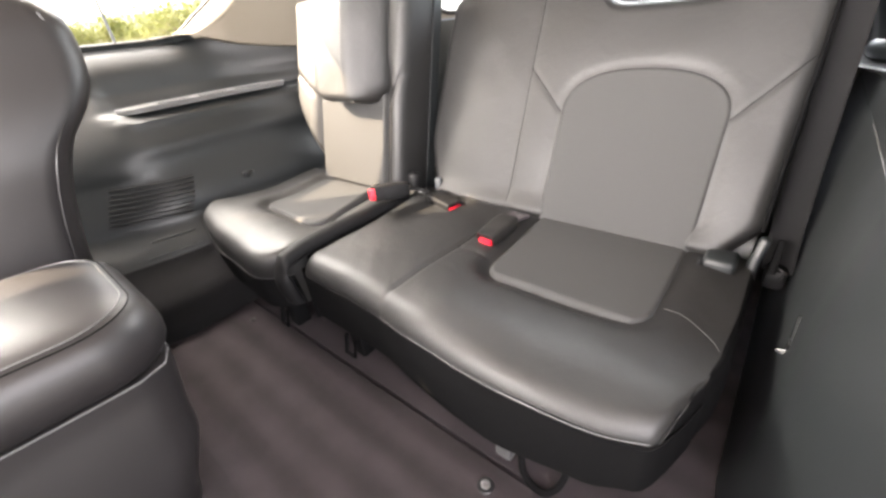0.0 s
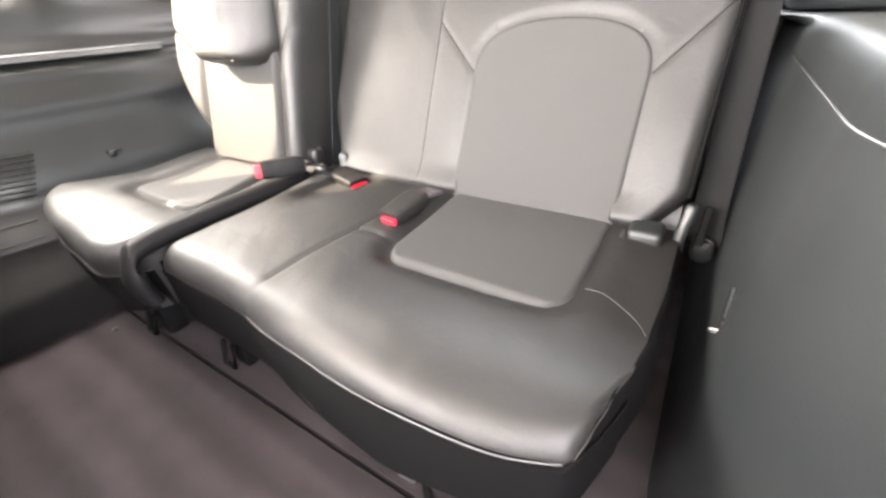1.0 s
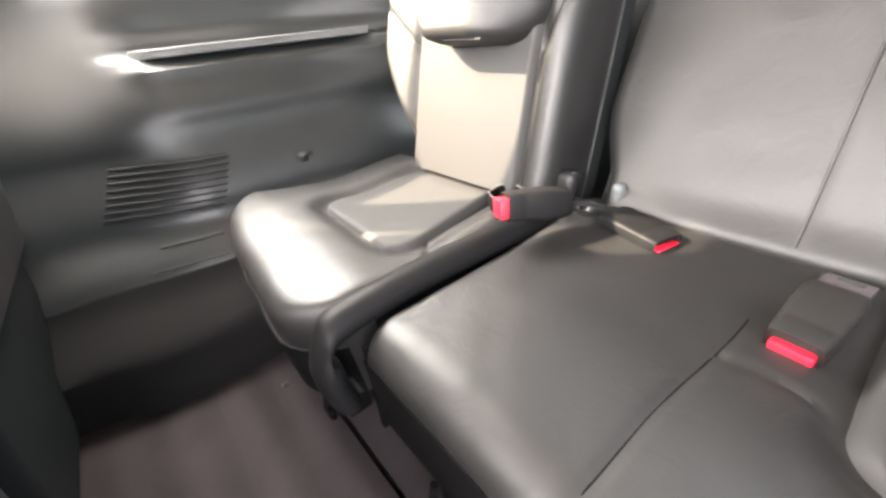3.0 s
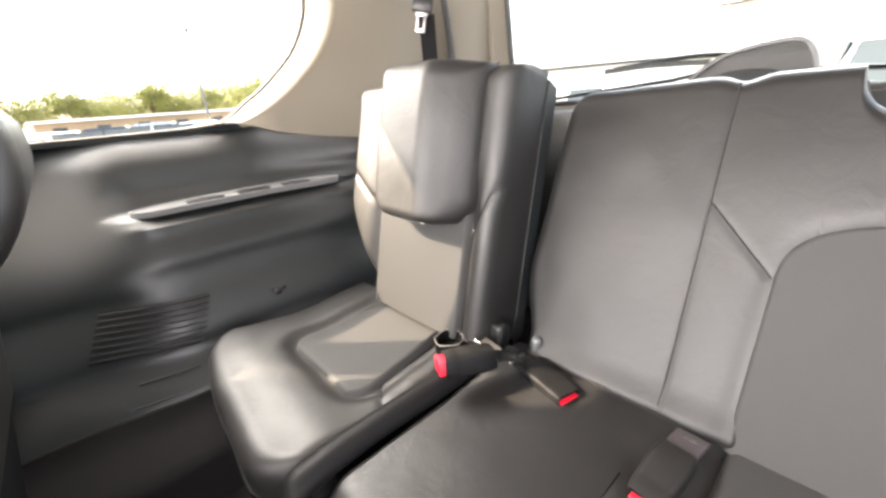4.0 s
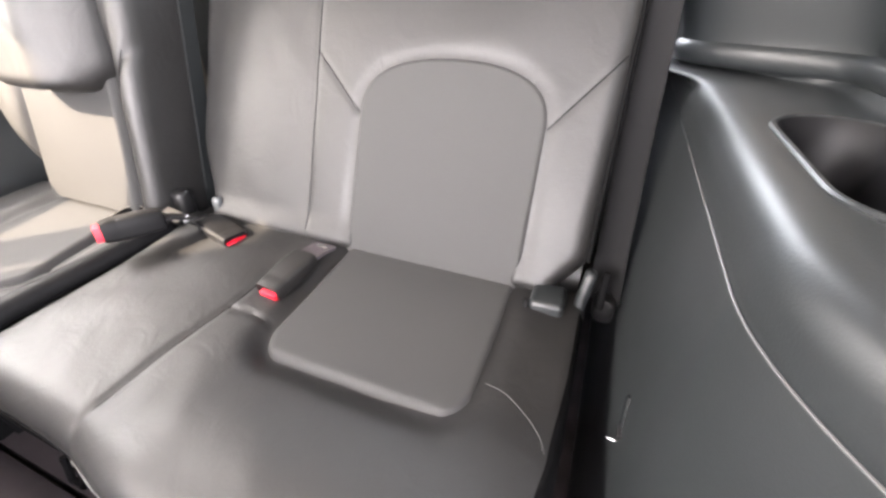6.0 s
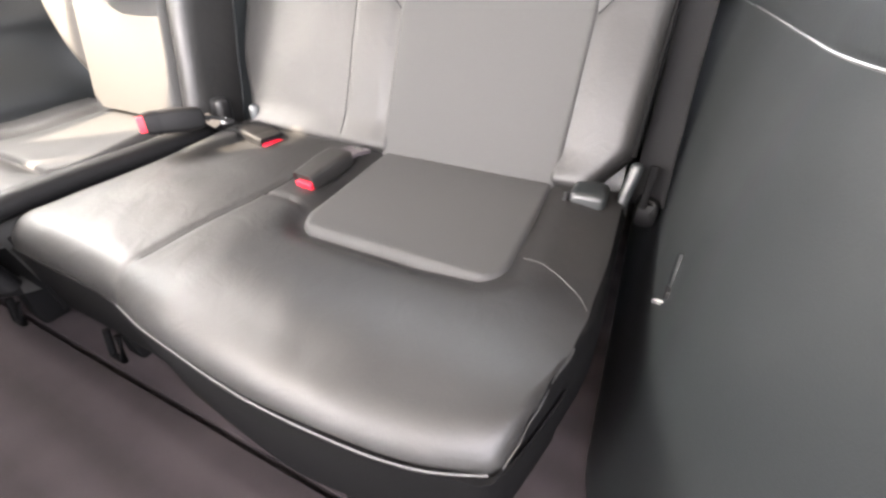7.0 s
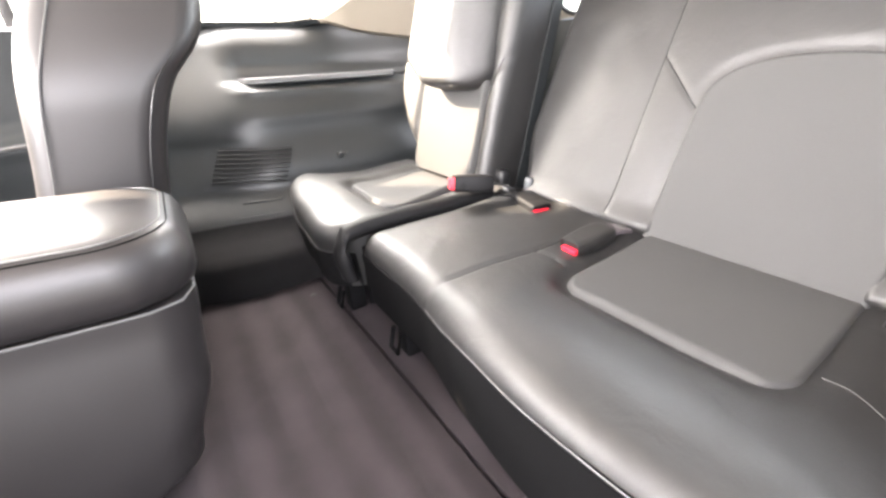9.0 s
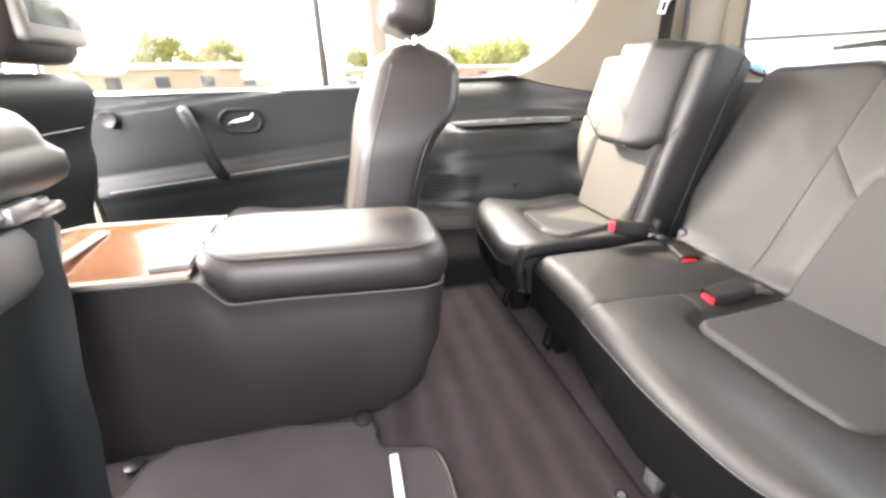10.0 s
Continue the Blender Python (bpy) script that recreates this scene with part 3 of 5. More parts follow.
def tailgate():
    inner = rounded(-1.135, 0.03, 0.662, 1.12, 0.11)
    outer = rounded(-1.40, 0.29, 0.0, 1.18, 0.02)

    def lean(x, z, d):
        return (x, 1.255 - 0.12 * (z - 0.7) + d, z)

    mid = rounded(-1.165, 0.06, 0.634, 1.15, 0.12)
    rows = [[lean(x, z, -0.02) for x, z in outer], [lean(x, z, -0.02) for x, z in mid], [lean(x, z, 0.03) for x, z in inner], [lean(x, z, 0.08) for x, z in outer]]
    n = len(outer)
    v, f = sheet(rows, ring=True)
    f += [(3 * n + j, 3 * n + (j + 1) % n, (j + 1) % n, j) for j in range(n)]
    ob = solo("tailgate", (v, f), BEIGE, "beige and dark trimmed tailgate round the rear window", "tailgate", kind="structure")
    part("window_seal", tube([lean(x, z, 0.026) for x, z in inner + inner[:1]], 0.008), RUBBER, ob)
    pane = solo("window_rear", solid([[lean(x, z, 0.034) for x in (-1.15, 0.04)] for z in (0.66, 1.13)], [[lean(x, z, 0.038) for x in (-1.15, 0.04)] for z in (0.66, 1.13)]), GLASS, "clear rear window glass pane", "window", kind="structure")
    pane.visible_shadow = False
    low = block((-1.18, 1.195, 0.02), (0.07, 1.235, 0.646), 0.01)
    part("lower_trim", low, PLASTIC, ob, "dark plastic lower tailgate trim")
    # wiper with its arched cover, outside the glass
    wiper = thing("rear_wiper", (-0.48, 1.31, 0.70), "black rear wiper with arched cover on the glass", "wiper")
    arch = [(-0.665 + 0.235 * p.x, 1.30, 0.672 + 0.085 * p.y) for p in spline([(0, 0, 0), (0.06, 0.22, 0), (0.20, 0.58, 0), (0.36, 0.82, 0), (0.60, 0.96, 0), (0.78, 1.0, 0), (0.88, 0.93, 0), (0.96, 0.60, 0), (1.0, 0.0, 0)], 6)]
    part("cover", strip(arch, (0, 1, 0), 0.05, 0.008), PLASTIC, wiper)
    part("cover_face", solid([[(x, 1.285, z) for x, y, z in arch], [(x, 1.285, 0.671) for x, y, z in arch]], [[(x, 1.30, z) for x, y, z in arch], [(x, 1.30, 0.670) for x, y, z in arch]]), RUBBER, wiper, "grey satin cover face")
    part("cover_recess", sheet([[(-0.545 + k * 0.085 * math.cos(a), y, 0.676 + k * 0.034 * math.sin(a)) for a in steps(0, math.pi, 24)] for k, y in ((1.0, 1.284), (0.96, 1.281), (0.02, 1.281))]), DOORTRIM, wiper)
    part("arm", tube(spline([(-0.56, 1.32, 0.742), (-0.68, 1.325, 0.748), (-0.84, 1.32, 0.738)], 6), 0.006), BLACK, wiper)
    part("blade", strip([(-0.62, 1.315, 0.733), (-0.76, 1.315, 0.738), (-0.86, 1.312, 0.734)], (0, 1, 0), 0.012, 0.012), RUBBER, wiper)
    part("sill_edge", tube([(-1.00, 1.30, 0.676), (-0.69, 1.302, 0.700), (-0.64, 1.302, 0.708)], 0.005), BLACK, wiper)
    part("sill_edge", tube([(-0.43, 1.302, 0.700), (-0.25, 1.30, 0.688), (-0.05, 1.295, 0.682)], 0.005), BLACK, wiper)
    return ob


def roof_and_front():
    solo("ceiling", block((-1.56, -1.15, 1.16), (0.46, 1.30, 1.22), 0.01), LINER, "pale cloth headliner", "ceiling", kind="structure")
    # front of the cabin: dash, windscreen posts and the closed front doors
    solo("wall_front", block((-1.56, -1.95, -0.1), (0.46, -1.78, 0.66), 0.03), PLASTIC, "dark dashboard closing the cabin's front", "dashboard", kind="structure")
    for x in (-1.50, 0.38):
        solo("wall_post", prism([(x - 0.03, -1.80), (x + 0.03, -1.80), (x + 0.03, -1.72), (x - 0.03, -1.72)], "z", 0.6, 1.2), BEIGE, "beige windscreen post", "pillar trim", kind="structure")


def left_door():
    """The shut rear door: dark panel, pull grip, lever, armrest, window and divider bar."""
    def face(y, z):
        x = along([(0.0, -1.425), (0.12, -1.437), (0.25, -1.438), (0.33, -1.430), (0.365, -1.424), (0.385, -1.432), (0.405, -1.450), (0.43, -1.463), (0.55, -1.47), (0.625, -1.47), (0.65, -1.50)], z - 0.09 * (y + 0.5))
        return x
    ys, zs = steps(-0.99, -0.022, 54), steps(-0.05, 0.648, 90)
    door = solo("door_rear", solid([[(face(y, z), y, z) for z in zs] for y in ys], [[(-1.60, y, z) for z in zs] for y in ys]), DOORTRIM, "shut dark rear door with pull grip and chrome lever", "door", kind="structure")
    bezel = part("lever_bezel", sheet([[(x, y, z) for y, z in rounded(-0.565 + g, -0.415 - g, 0.508 + g, 0.598 - g, 0.044 - g * 0.8, 8)] for x, g in ((-1.49, 0.0), (-1.464, 0.0), (-1.460, 0.006), (-1.468, 0.012), (-1.476, 0.03))], ring=True, caps=True), DOORTRIM, door)
    part("lever", tube(spline([(-1.452, -0.53, 0.545), (-1.445, -0.50, 0.552), (-1.445, -0.46, 0.560), (-1.455, -0.445, 0.575)], 5), 0.0065), CHROME, bezel)
    part("pull_grip", tube(spline([(-1.47, -0.67, 0.595), (-1.425, -0.65, 0.575), (-1.405, -0.61, 0.47), (-1.41, -0.585, 0.39), (-1.44, -0.575, 0.365)], 8), 0.021, 10), DOORTRIM, door)
    part("tweeter", lathe([(0.027, 0), (0.027, 0.012), (0.022, 0.018), (0.0, 0.014)], 20, (-1.472, -0.90, 0.575), "x"), BLACK, door)
    part("tweeter_ring", tube([(-1.455, -0.90 + 0.026 * math.cos(a), 0.575 + 0.026 * math.sin(a)) for a in steps(0, 2 * math.pi, 20)], 0.002, 6), BLACK, door)
    part("belt_strip", block((-1.515, -0.99, 0.645), (-1.49, -0.022, 0.658), 0.004), STEEL, door, "bright window belt strip")
    part("divider_bar", block((-1.56, -0.195, 0.655), (-1.535, -0.17, 1.17), 0.004), RUBBER, door)
    part("armrest_trim", tube([(face(y, 0.372 + 0.09 * (y + 0.5)) + 0.001, y, 0.374 + 0.09 * (y + 0.5)) for y in steps(-0.95, -0.04, 24)], 0.005), PIPING, door)
    pane = solo("window_door", block((-1.555, -0.99, 0.64), (-1.550, -0.018, 1.17), 0), GLASS, "clear rear door window glass", "window", kind="structure", smooth=False)
    pane.visible_shadow = False
    solo("pillar_left_rear", prism([(-1.50, -0.012), (-1.475, 0.0), (-1.47, 0.05), (-1.56, 0.06), (-1.56, -0.012)], "z", -0.05, 1.18), BEIGE, "beige pillar behind the rear door", "pillar trim", kind="structure")
    # block added high in the window's corner to keep a sun patch off the bench
    solo("sun_block_corner", prism([(-0.10, 1.175), (-0.06, 1.10), (-0.03, 1.02), (-0.014, 0.92), (-0.014, 1.175)], "x", -1.555, -1.50), BEIGE, "beige block added at the door frame's corner to stop sun", "pillar trim", kind="structure")
    solo("pillar_left_middle", prism([(-1.47, -1.12), (-1.45, -1.10), (-1.45, -1.02), (-1.56, -1.0), (-1.56, -1.12)], "z", -0.05, 1.18), BEIGE, "beige middle door pillar", "pillar trim", kind="structure")
    solo("door_front", block((-1.60, -1.80, -0.05), (-1.46, -1.12, 0.65), 0.02), PLASTIC, "dark front door panel", "door", kind="structure")
    # right side: front door and the post in front of the open doorway; rocker sill
    solo("door_front_right", block((0.36, -1.80, -0.05), (0.48, -1.12, 0.65), 0.02), PLASTIC, "dark front door panel", "door", kind="structure")
    solo("pillar_right_middle", prism([(0.34, -1.12), (0.34, -1.0), (0.46, -1.0), (0.46, -1.12)], "z", -0.05, 1.18), BEIGE, "beige middle door pillar beside the open doorway", "pillar trim", kind="structure")
    solo("pillar_right_rear", prism([(0.36, 0.05), (0.34, 0.10), (0.34, 0.19), (0.46, 0.19), (0.46, 0.05)], "z", 0.0, 1.18), BEIGE, "beige pillar behind the open doorway", "pillar trim", kind="structure")
    solo("door_sill", block((0.30, -1.80, -0.14), (0.44, 0.25, 0.01), 0.02), BLACK, "black plastic door sill of the open doorway", "sill", kind="structure")


left_trim()
right_trim()
rear_pillar(-1, "pillar_left", "beige moulded rear pillar trim beside the quarter window")
rear_pillar(1, "pillar_right", "beige moulded rear pillar trim")
quarter_pane(-1, "window_left")
quarter_pane(1, "window_right")
floor_parts()
tailgate()
roof_and_front()
left_door()
solo("pillar_seal", tube(spline([(-1.215, 1.08, 0.62), (-1.205, 1.085, 0.80), (-1.21, 1.06, 1.0), (-1.22, 1.02, 1.16)], 6), 0.010), RUBBER, "black rubber seal along the rear pillar", "seal", kind="structure")


# ---- third-row seats ----
def cushion(x0, x1, y_back, y_front, top, low, r_nose=0.035, r_side=0.03, r_plan=0.05, n=120):
    """A seat cushion: a top with its own relief, a rolled nose, an upright front and rounded ends."""
    rows = []
    for x in steps(x0, x1, n):
        el, er = x - x0, x1 - x
        fall = shoulder(el, r_side) + shoulder(er, r_side)
        yf = y_front(x) + shoulder(min(el, er), r_plan)
        line = [(x, y_back, low(x)), (x, y_back, top(x, y_back) - fall - 0.02)]
        for y in steps(y_back - 0.004, yf + r_nose, 64):
            line.append((x, y, top(x, y) - fall))
        zc = top(x, yf + r_nose) - fall - r_nose
        for k in range(1, 11):
            a = radians(90 + 9 * k)
            line.append((x, yf + r_nose + r_nose * math.cos(a), zc + r_nose * math.sin(a)))
        for k in range(1, 8):
            t = k / 7
            line.append((x, yf + 0.012 * t, lerp(zc, low(x), t)))
        line.append((x, yf + 0.05, low(x) - 0.004))
        rows.append(line)
    return sheet(rows, ring=True, caps=True)


def sunk(d, groove, wide, floor):
    """How deep a cover lies at the distance d outside an insert's border: a soft groove, then its floor."""
    return groove * bump(d, wide) if d > 0 else lerp(groove, floor, smooth(-0.008, -0.024, d))


def pad(x0, x1, y0, y1, r, base, lift, taper=0.0, nu=44, nv=44):
    """A padded insert with rounded front corners, sunk at its border."""
    xc, w = (x0 + x1) / 2, (x1 - x0) / 2
    top, low = [], []
    for v in steps(0, 1, nv):
        v = 0.5 - 0.5 * math.cos(math.pi * v)
        y = lerp(y0, y1, v)
        half = w - shoulder(y - y0, r) - taper * v
        a, b = [], []
        for u in steps(0, 1, nu):
            u = -math.cos(math.pi * u)
            x = xc + u * half
            e = min((1 - abs(u)) * half, y - y0, 0.02 + (y1 - y) * 2)
            a.append((x, y, base(x, y) - 0.008 + (lift + 0.008) * math.sqrt(smooth(0, 0.011, e))))
            b.append((x, y, base(x, y) - 0.016))
        top.append(a), low.append(b)
    return solid(top, low)


def back_frame(o, up):
    o, up = Vector(o), Vector(up).normalized()
    out = Vector((1, 0, 0)).cross(up)
    out = -out if out.y > 0 else out
    return lambda x, s, d: Vector((x, 0, 0)) + Vector((0, o.y, o.z)) + up * s + out * d


def backrest(at, xl, xr, tall, relief, thick, r=0.035, nu=130, nv=100):
    front, back = [], []
    for v in steps(0, 1, nv):
        a, b = [], []
        for u in steps(0, 1, nu):
            s0 = v * tall(lerp(xl(v * 0.5), xr(v * 0.5), u))
            x = lerp(xl(s0), xr(s0), u)
            s = v * tall(x)
            ex, es = min(u, 1 - u) * (xr(s0) - xl(s0)), tall(x) - s
            fall = math.hypot(shoulder(ex, r), shoulder(es, r) + shoulder(s, 0.02))
            a.append(at(x, s, relief(x, s) - min(fall, 0.06)))
            b.append(at(x, s, -thick))
        front.append(a), back.append(b)
    return solid(front, back)


def arch_half(w, k):
    """Half the breadth of an arched pad, k from 0 where the arch begins to 1 at its crown."""
    return w * (1 - min(1, max(0, k)) ** 3) ** 0.45


def arch_pad(at, xc, w, s0, s1, corner, base, lift, nu=56, nv=90):
    """The padded middle of a backrest, with an arched top."""
    top, low = [], []
    for v in steps(0, 1, nv):
        v = math.sin(math.pi / 2 * v)
        s = lerp(s0, s1, v)
        half = max(0.001, arch_half(w, (s - s1 + corner) / corner))
        a, b = [], []
        for u in steps(0, 1, nu):
            u = -math.cos(math.pi * u)
            x = xc + u * half
            e = min(-arch_distance(x, s, xc, w, s1, corner), 0.02 + (s - s0) * 2)
            a.append(at(x, s, base(x, s) - 0.006 + (lift + 0.006) * math.sqrt(smooth(0, 0.008, max(0, e)))))
            b.append(at(x, s, base(x, s) - 0.022))
        top.append(a), low.append(b)
    return solid(top, low)


def arch_distance(x, s, xc, w, s1, corner):
    """How far a place of a backrest lies outside the arched pad; negative inside."""
    h, k = abs(x - xc), (s - s1 + corner) / corner
    ks = np.sin(np.linspace(0, math.pi / 2, 160))
    line = np.hypot(w * (1 - ks ** 3) ** 0.45 - h, s1 - corner + corner * ks - s).min()
    if k <= 0:
        line = min(line, abs(h - w))
    inside = s < s1 and h < arch_half(w, k)
    return float(-line if inside else line)


def line_distance(x, s, a, b):
    p, q, c = Vector(a), Vector(b), Vector((x, s))
    t = min(1, max(0, (c - p).dot(q - p) / (q - p).length_squared))
    return (c - p - t * (q - p)).length


def headrest_geo(w, h, t, m, taper=0.05):
    """A cushion-like block, thinner towards its top, on a pose m; w across, h high, t deep."""
    rows = []
    for v in steps(-1, 1, 26):
        ring = []
        g = (1 - abs(v) ** 5) ** 0.4 if abs(v) < 1 else 0.0
        for k in range(44):
            a = 2 * math.pi * k / 44
            c, s_ = math.cos(a), math.sin(a)
            x = math.copysign(abs(c) ** 0.42, c) * w / 2 * (0.90 + 0.10 * max(g, 0.2))
            y = math.copysign(abs(s_) ** 0.5, s_) * t / 2 * max(g, 0.12) * (1 - 0.12 * v)
            x *= max(g, 0.62) ** 0.5 * (1 + taper * min(0, v))
            ring.append(m @ Vector((x, y, v * h / 2)))
        rows.append(ring)
    return sheet(rows, ring=True, caps=True)


def wide_seat():
    seat = thing("third_row_seat", (-0.36, 0.52, 0.005), "black leather two-place third-row bench seat with perforated insert", "car seat", "third-row seats")
    X0, X1, SEAM = -0.728, 0.020, -0.474
    P = (-0.376, -0.080, 0.485, 0.74, 0.045)

    def yf(x):
        return bend([(-0.73, 0.318), (-0.50, 0.314), (-0.40, 0.297), (-0.26, 0.282), (-0.16, 0.280), (-0.08, 0.288), (-0.03, 0.304), (0.03, 0.325)], x) + 0.14 * smooth(-0.035, 0.03, x) ** 1.2

    def plain(x, y):
        return 0.240 + 0.012 * smooth(0.5, 0.74, y) - 0.006 * bump(x - 0.0, 0.05) * smooth(0.45, 0.55, y)

    def top(x, y):
        z = plain(x, y)
        if x > SEAM:
            d = box_distance(x, y, *P[:4], P[4])
            z += 0.016 * bump(y - 0.365, 0.075) * smooth(SEAM, SEAM + 0.12, x)
            z -= sunk(d, 0.015 * (0.35 + 0.65 * smooth(-0.05, -0.20, x)), 0.020, 0.026)
        else:
            z += 0.006 * math.sin(math.pi * (x - X0) / (SEAM - X0))
        seam_x = SEAM + 0.012 * smooth(0.42, 0.6, y)
        z -= 0.003 * bump(x - seam_x, 0.0055) * smooth(0.60, 0.56, y) * smooth(0.325, 0.37, y)
        z -= 0.003 * bump(line_distance(x, y, (-0.462, 0.535), (-0.388, 0.535)), 0.004)
        z -= 0.010 * bump(math.hypot(x + 0.425, y - 0.62), 0.05)
        z += 0.0016 * noise.noise(Vector((x * 14, y * 14, 1.0))) + 0.0007 * noise.noise(Vector((x * 30 + y * 22, y * 9 - x * 6, 4.0))) * smooth(0.5, 0.4, y)
        return z

    def low(x):
        return along([(-0.73, 0.085), (-0.25, 0.085), (-0.10, 0.115), (0.0, 0.145)], x)

    def corner(y):
        return along([(0.30, -0.026), (0.311, -0.0235), (0.336, -0.0175), (0.371, -0.0105), (0.424, 0.0), (0.48, 0.006), (0.60, 0.012)], y)

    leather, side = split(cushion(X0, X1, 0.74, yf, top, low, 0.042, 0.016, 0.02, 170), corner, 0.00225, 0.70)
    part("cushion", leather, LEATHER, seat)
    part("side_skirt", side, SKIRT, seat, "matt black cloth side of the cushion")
    rim = [(corner(y) + 0.001, y, along([(0.311, 0.2335), (0.336, 0.241), (0.371, 0.249), (0.424, 0.2495)], y)) for y in steps(0.313, 0.424, 16)]
    part("piping", tube(rim, 0.0006, 6), PIPING, seat)
    part("cushion_insert", pad(*P, lambda x, y: plain(x, y) - 0.008, 0.006), INSERT, seat, "grey-black perforated leather insert")
    pts = [(x, yf(x) + shoulder(min(x - X0, X1 - x), 0.02) - 0.001, along([(-0.47, 0.207), (-0.30, 0.220), (-0.12, 0.230), (0.0, 0.236)], x)) for x in steps(-0.468, -0.030, 34)]
    seam = [(p.x, p.y, top(p.x, p.y) + 0.0003) for p in spline([(-0.077, 0.546, 0), (-0.054, 0.540, 0), (-0.034, 0.529, 0), (-0.016, 0.515, 0), (-0.004, 0.500, 0), (0.003, 0.484, 0)], 8)]
    part("side_seam", tube(seam, 0.0006, 6), PIPING, seat, "thin seam line")
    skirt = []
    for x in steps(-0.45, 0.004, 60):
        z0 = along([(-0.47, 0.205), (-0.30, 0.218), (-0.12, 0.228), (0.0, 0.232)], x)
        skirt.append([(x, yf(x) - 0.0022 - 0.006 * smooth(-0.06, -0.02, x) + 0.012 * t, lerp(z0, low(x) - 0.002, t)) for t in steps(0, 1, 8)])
    part("front_skirt", solid(skirt, [[(p[0], p[1] + 0.006, p[2]) for p in r] for r in skirt]), SKIRT, seat, "matt black cloth skirt, darkened for shade")
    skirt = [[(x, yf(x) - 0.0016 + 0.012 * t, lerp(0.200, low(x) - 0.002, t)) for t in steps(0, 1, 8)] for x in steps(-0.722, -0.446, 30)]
    part("front_skirt", solid(skirt, [[(p[0], p[1] + 0.006, p[2]) for p in r] for r in skirt]), SKIRT, seat, "matt black cloth skirt, darkened for shade")
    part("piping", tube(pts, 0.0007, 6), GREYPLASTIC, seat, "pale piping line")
    # dark sheet that holds the shade in the gap between the seats
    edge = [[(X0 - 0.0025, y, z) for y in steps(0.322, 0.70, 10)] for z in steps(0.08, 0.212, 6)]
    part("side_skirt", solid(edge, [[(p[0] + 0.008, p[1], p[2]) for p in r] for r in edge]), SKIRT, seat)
    at = back_frame((0, 0.715, 0.245), (0, 0.423, 0.906))
    A = (-0.231, 0.152, 0.322, 0.10)

    def tall(x):
        t = 0.512 - 0.012 * smooth(-0.45, -0.75, x) - 0.01 * bump(x + 0.47, 0.02) - 0.022 * smooth(-0.695, -0.735, x) ** 1.5
        q = min(1, abs(x + 0.230) / 0.122)
        return t - 0.064 * (1 - q ** 6) ** 0.5

    def relief(x, s):
        d = 0.003 * noise.noise(Vector((x * 7, s * 7, 7.0))) * smooth(0.0, 0.04, arch_distance(x, s, *A))
        d += 0.0016 * noise.noise(Vector((x * 21, s * 17, 11.0))) * smooth(-0.44, -0.52, x)
        cut = x + 0.463 + 0.022 * s
        k = smooth(-0.012, 0.012, cut)
        if k > 0:
            a = arch_distance(x, s, *A)
            d += k * 0.002 * smooth(0, 0.06, abs(x + 0.231) - 0.15) * smooth(0.33, 0.15, s)
            d -= k * sunk(a, 0.003, 0.012, 0.022)
            d -= k * 0.0014 * bump(line_distance(x, s, (-0.472, 0.322), (-0.384, 0.232)), 0.005)
            d -= k * 0.0014 * bump(line_distance(x, s, (-0.078, 0.236), (0.006, 0.335)), 0.005)
        d += (1 - k) * 0.006 * math.sin(math.pi * min(1, max(0, (x + 0.735) / 0.263))) * smooth(0.5, 0.4, s)
        d -= 0.0011 * bump(cut, 0.005)
        d += 0.010 * smooth(0.06, 0.0, s) * smooth(0.0, -0.10, x)
        return d

    back = part("backrest", backrest(at, lambda s: -0.735 + 0.045 * smooth(0.16, 0.0, s), lambda s: 0.014 - 0.042 * smooth(0.075, 0.0, s), tall, relief, 0.07, 0.03, 230, 120), LEATHER, seat)
    part("backrest_insert", arch_pad(at, A[0], A[1], 0.0, A[2], A[3], lambda x, s: -0.003, 0.004), INSERT, back, "grey-black perforated leather insert with arched top")
    part("back_shell", solid([[at(x, s, -0.071) for x in steps(-0.73, 0.005, 30)] for s in (-0.05, 0.2, 0.44, 0.498)], [[at(x, s, -0.12) for x in steps(-0.73, 0.005, 30)] for s in (-0.05, 0.2, 0.44, 0.488)]), PLASTIC, seat)
    part("edge_piping", tube([at(0.010, s, -0.012) for s in steps(0.06, 0.48, 20)], 0.003, 6), SKIRT, seat)
    # sewn seams of the backrest and the cushion
    for a, c in (((-0.4635, 0.02), (-0.4738, 0.49)), ((-0.472, 0.322), (-0.382, 0.230)), ((-0.080, 0.233), (0.004, 0.333))):
        line = [(lerp(a[0], c[0], t), lerp(a[1], c[1], t)) for t in steps(0, 1, 30)]
        part("seam", tube([at(x, s, relief(x, s) + (0.0004 if a[1] < 0.1 else 0.0001)) for x, s in line], 0.0016 if a[1] < 0.1 else 0.0009, 6), LEATHER if a[1] < 0.1 else SKIRT, back)
    line = [(SEAM + 0.012 * smooth(0.42, 0.6, y), y) for y in steps(0.360, 0.60, 30)]
    fall = top(SEAM, 0.355) - 0.042
    nose = [(SEAM, 0.356 + 0.0424 * math.cos(a), fall + 0.0424 * math.sin(a)) for a in steps(math.pi, math.pi / 2, 14)]
    part("seam", tube([(SEAM, 0.3137, 0.200)] + nose + [(x, y, top(x, y) + 0.0001) for x, y in line], 0.0008, 6), SKIRT, seat)
    # headrest raised on two chrome posts
    part("headrest", headrest_geo(0.212, 0.215, 0.105, Matrix.Translation((-0.238, 0.905, 0.850)) @ pose(0, 0, 0, -10)), LEATHER, seat)
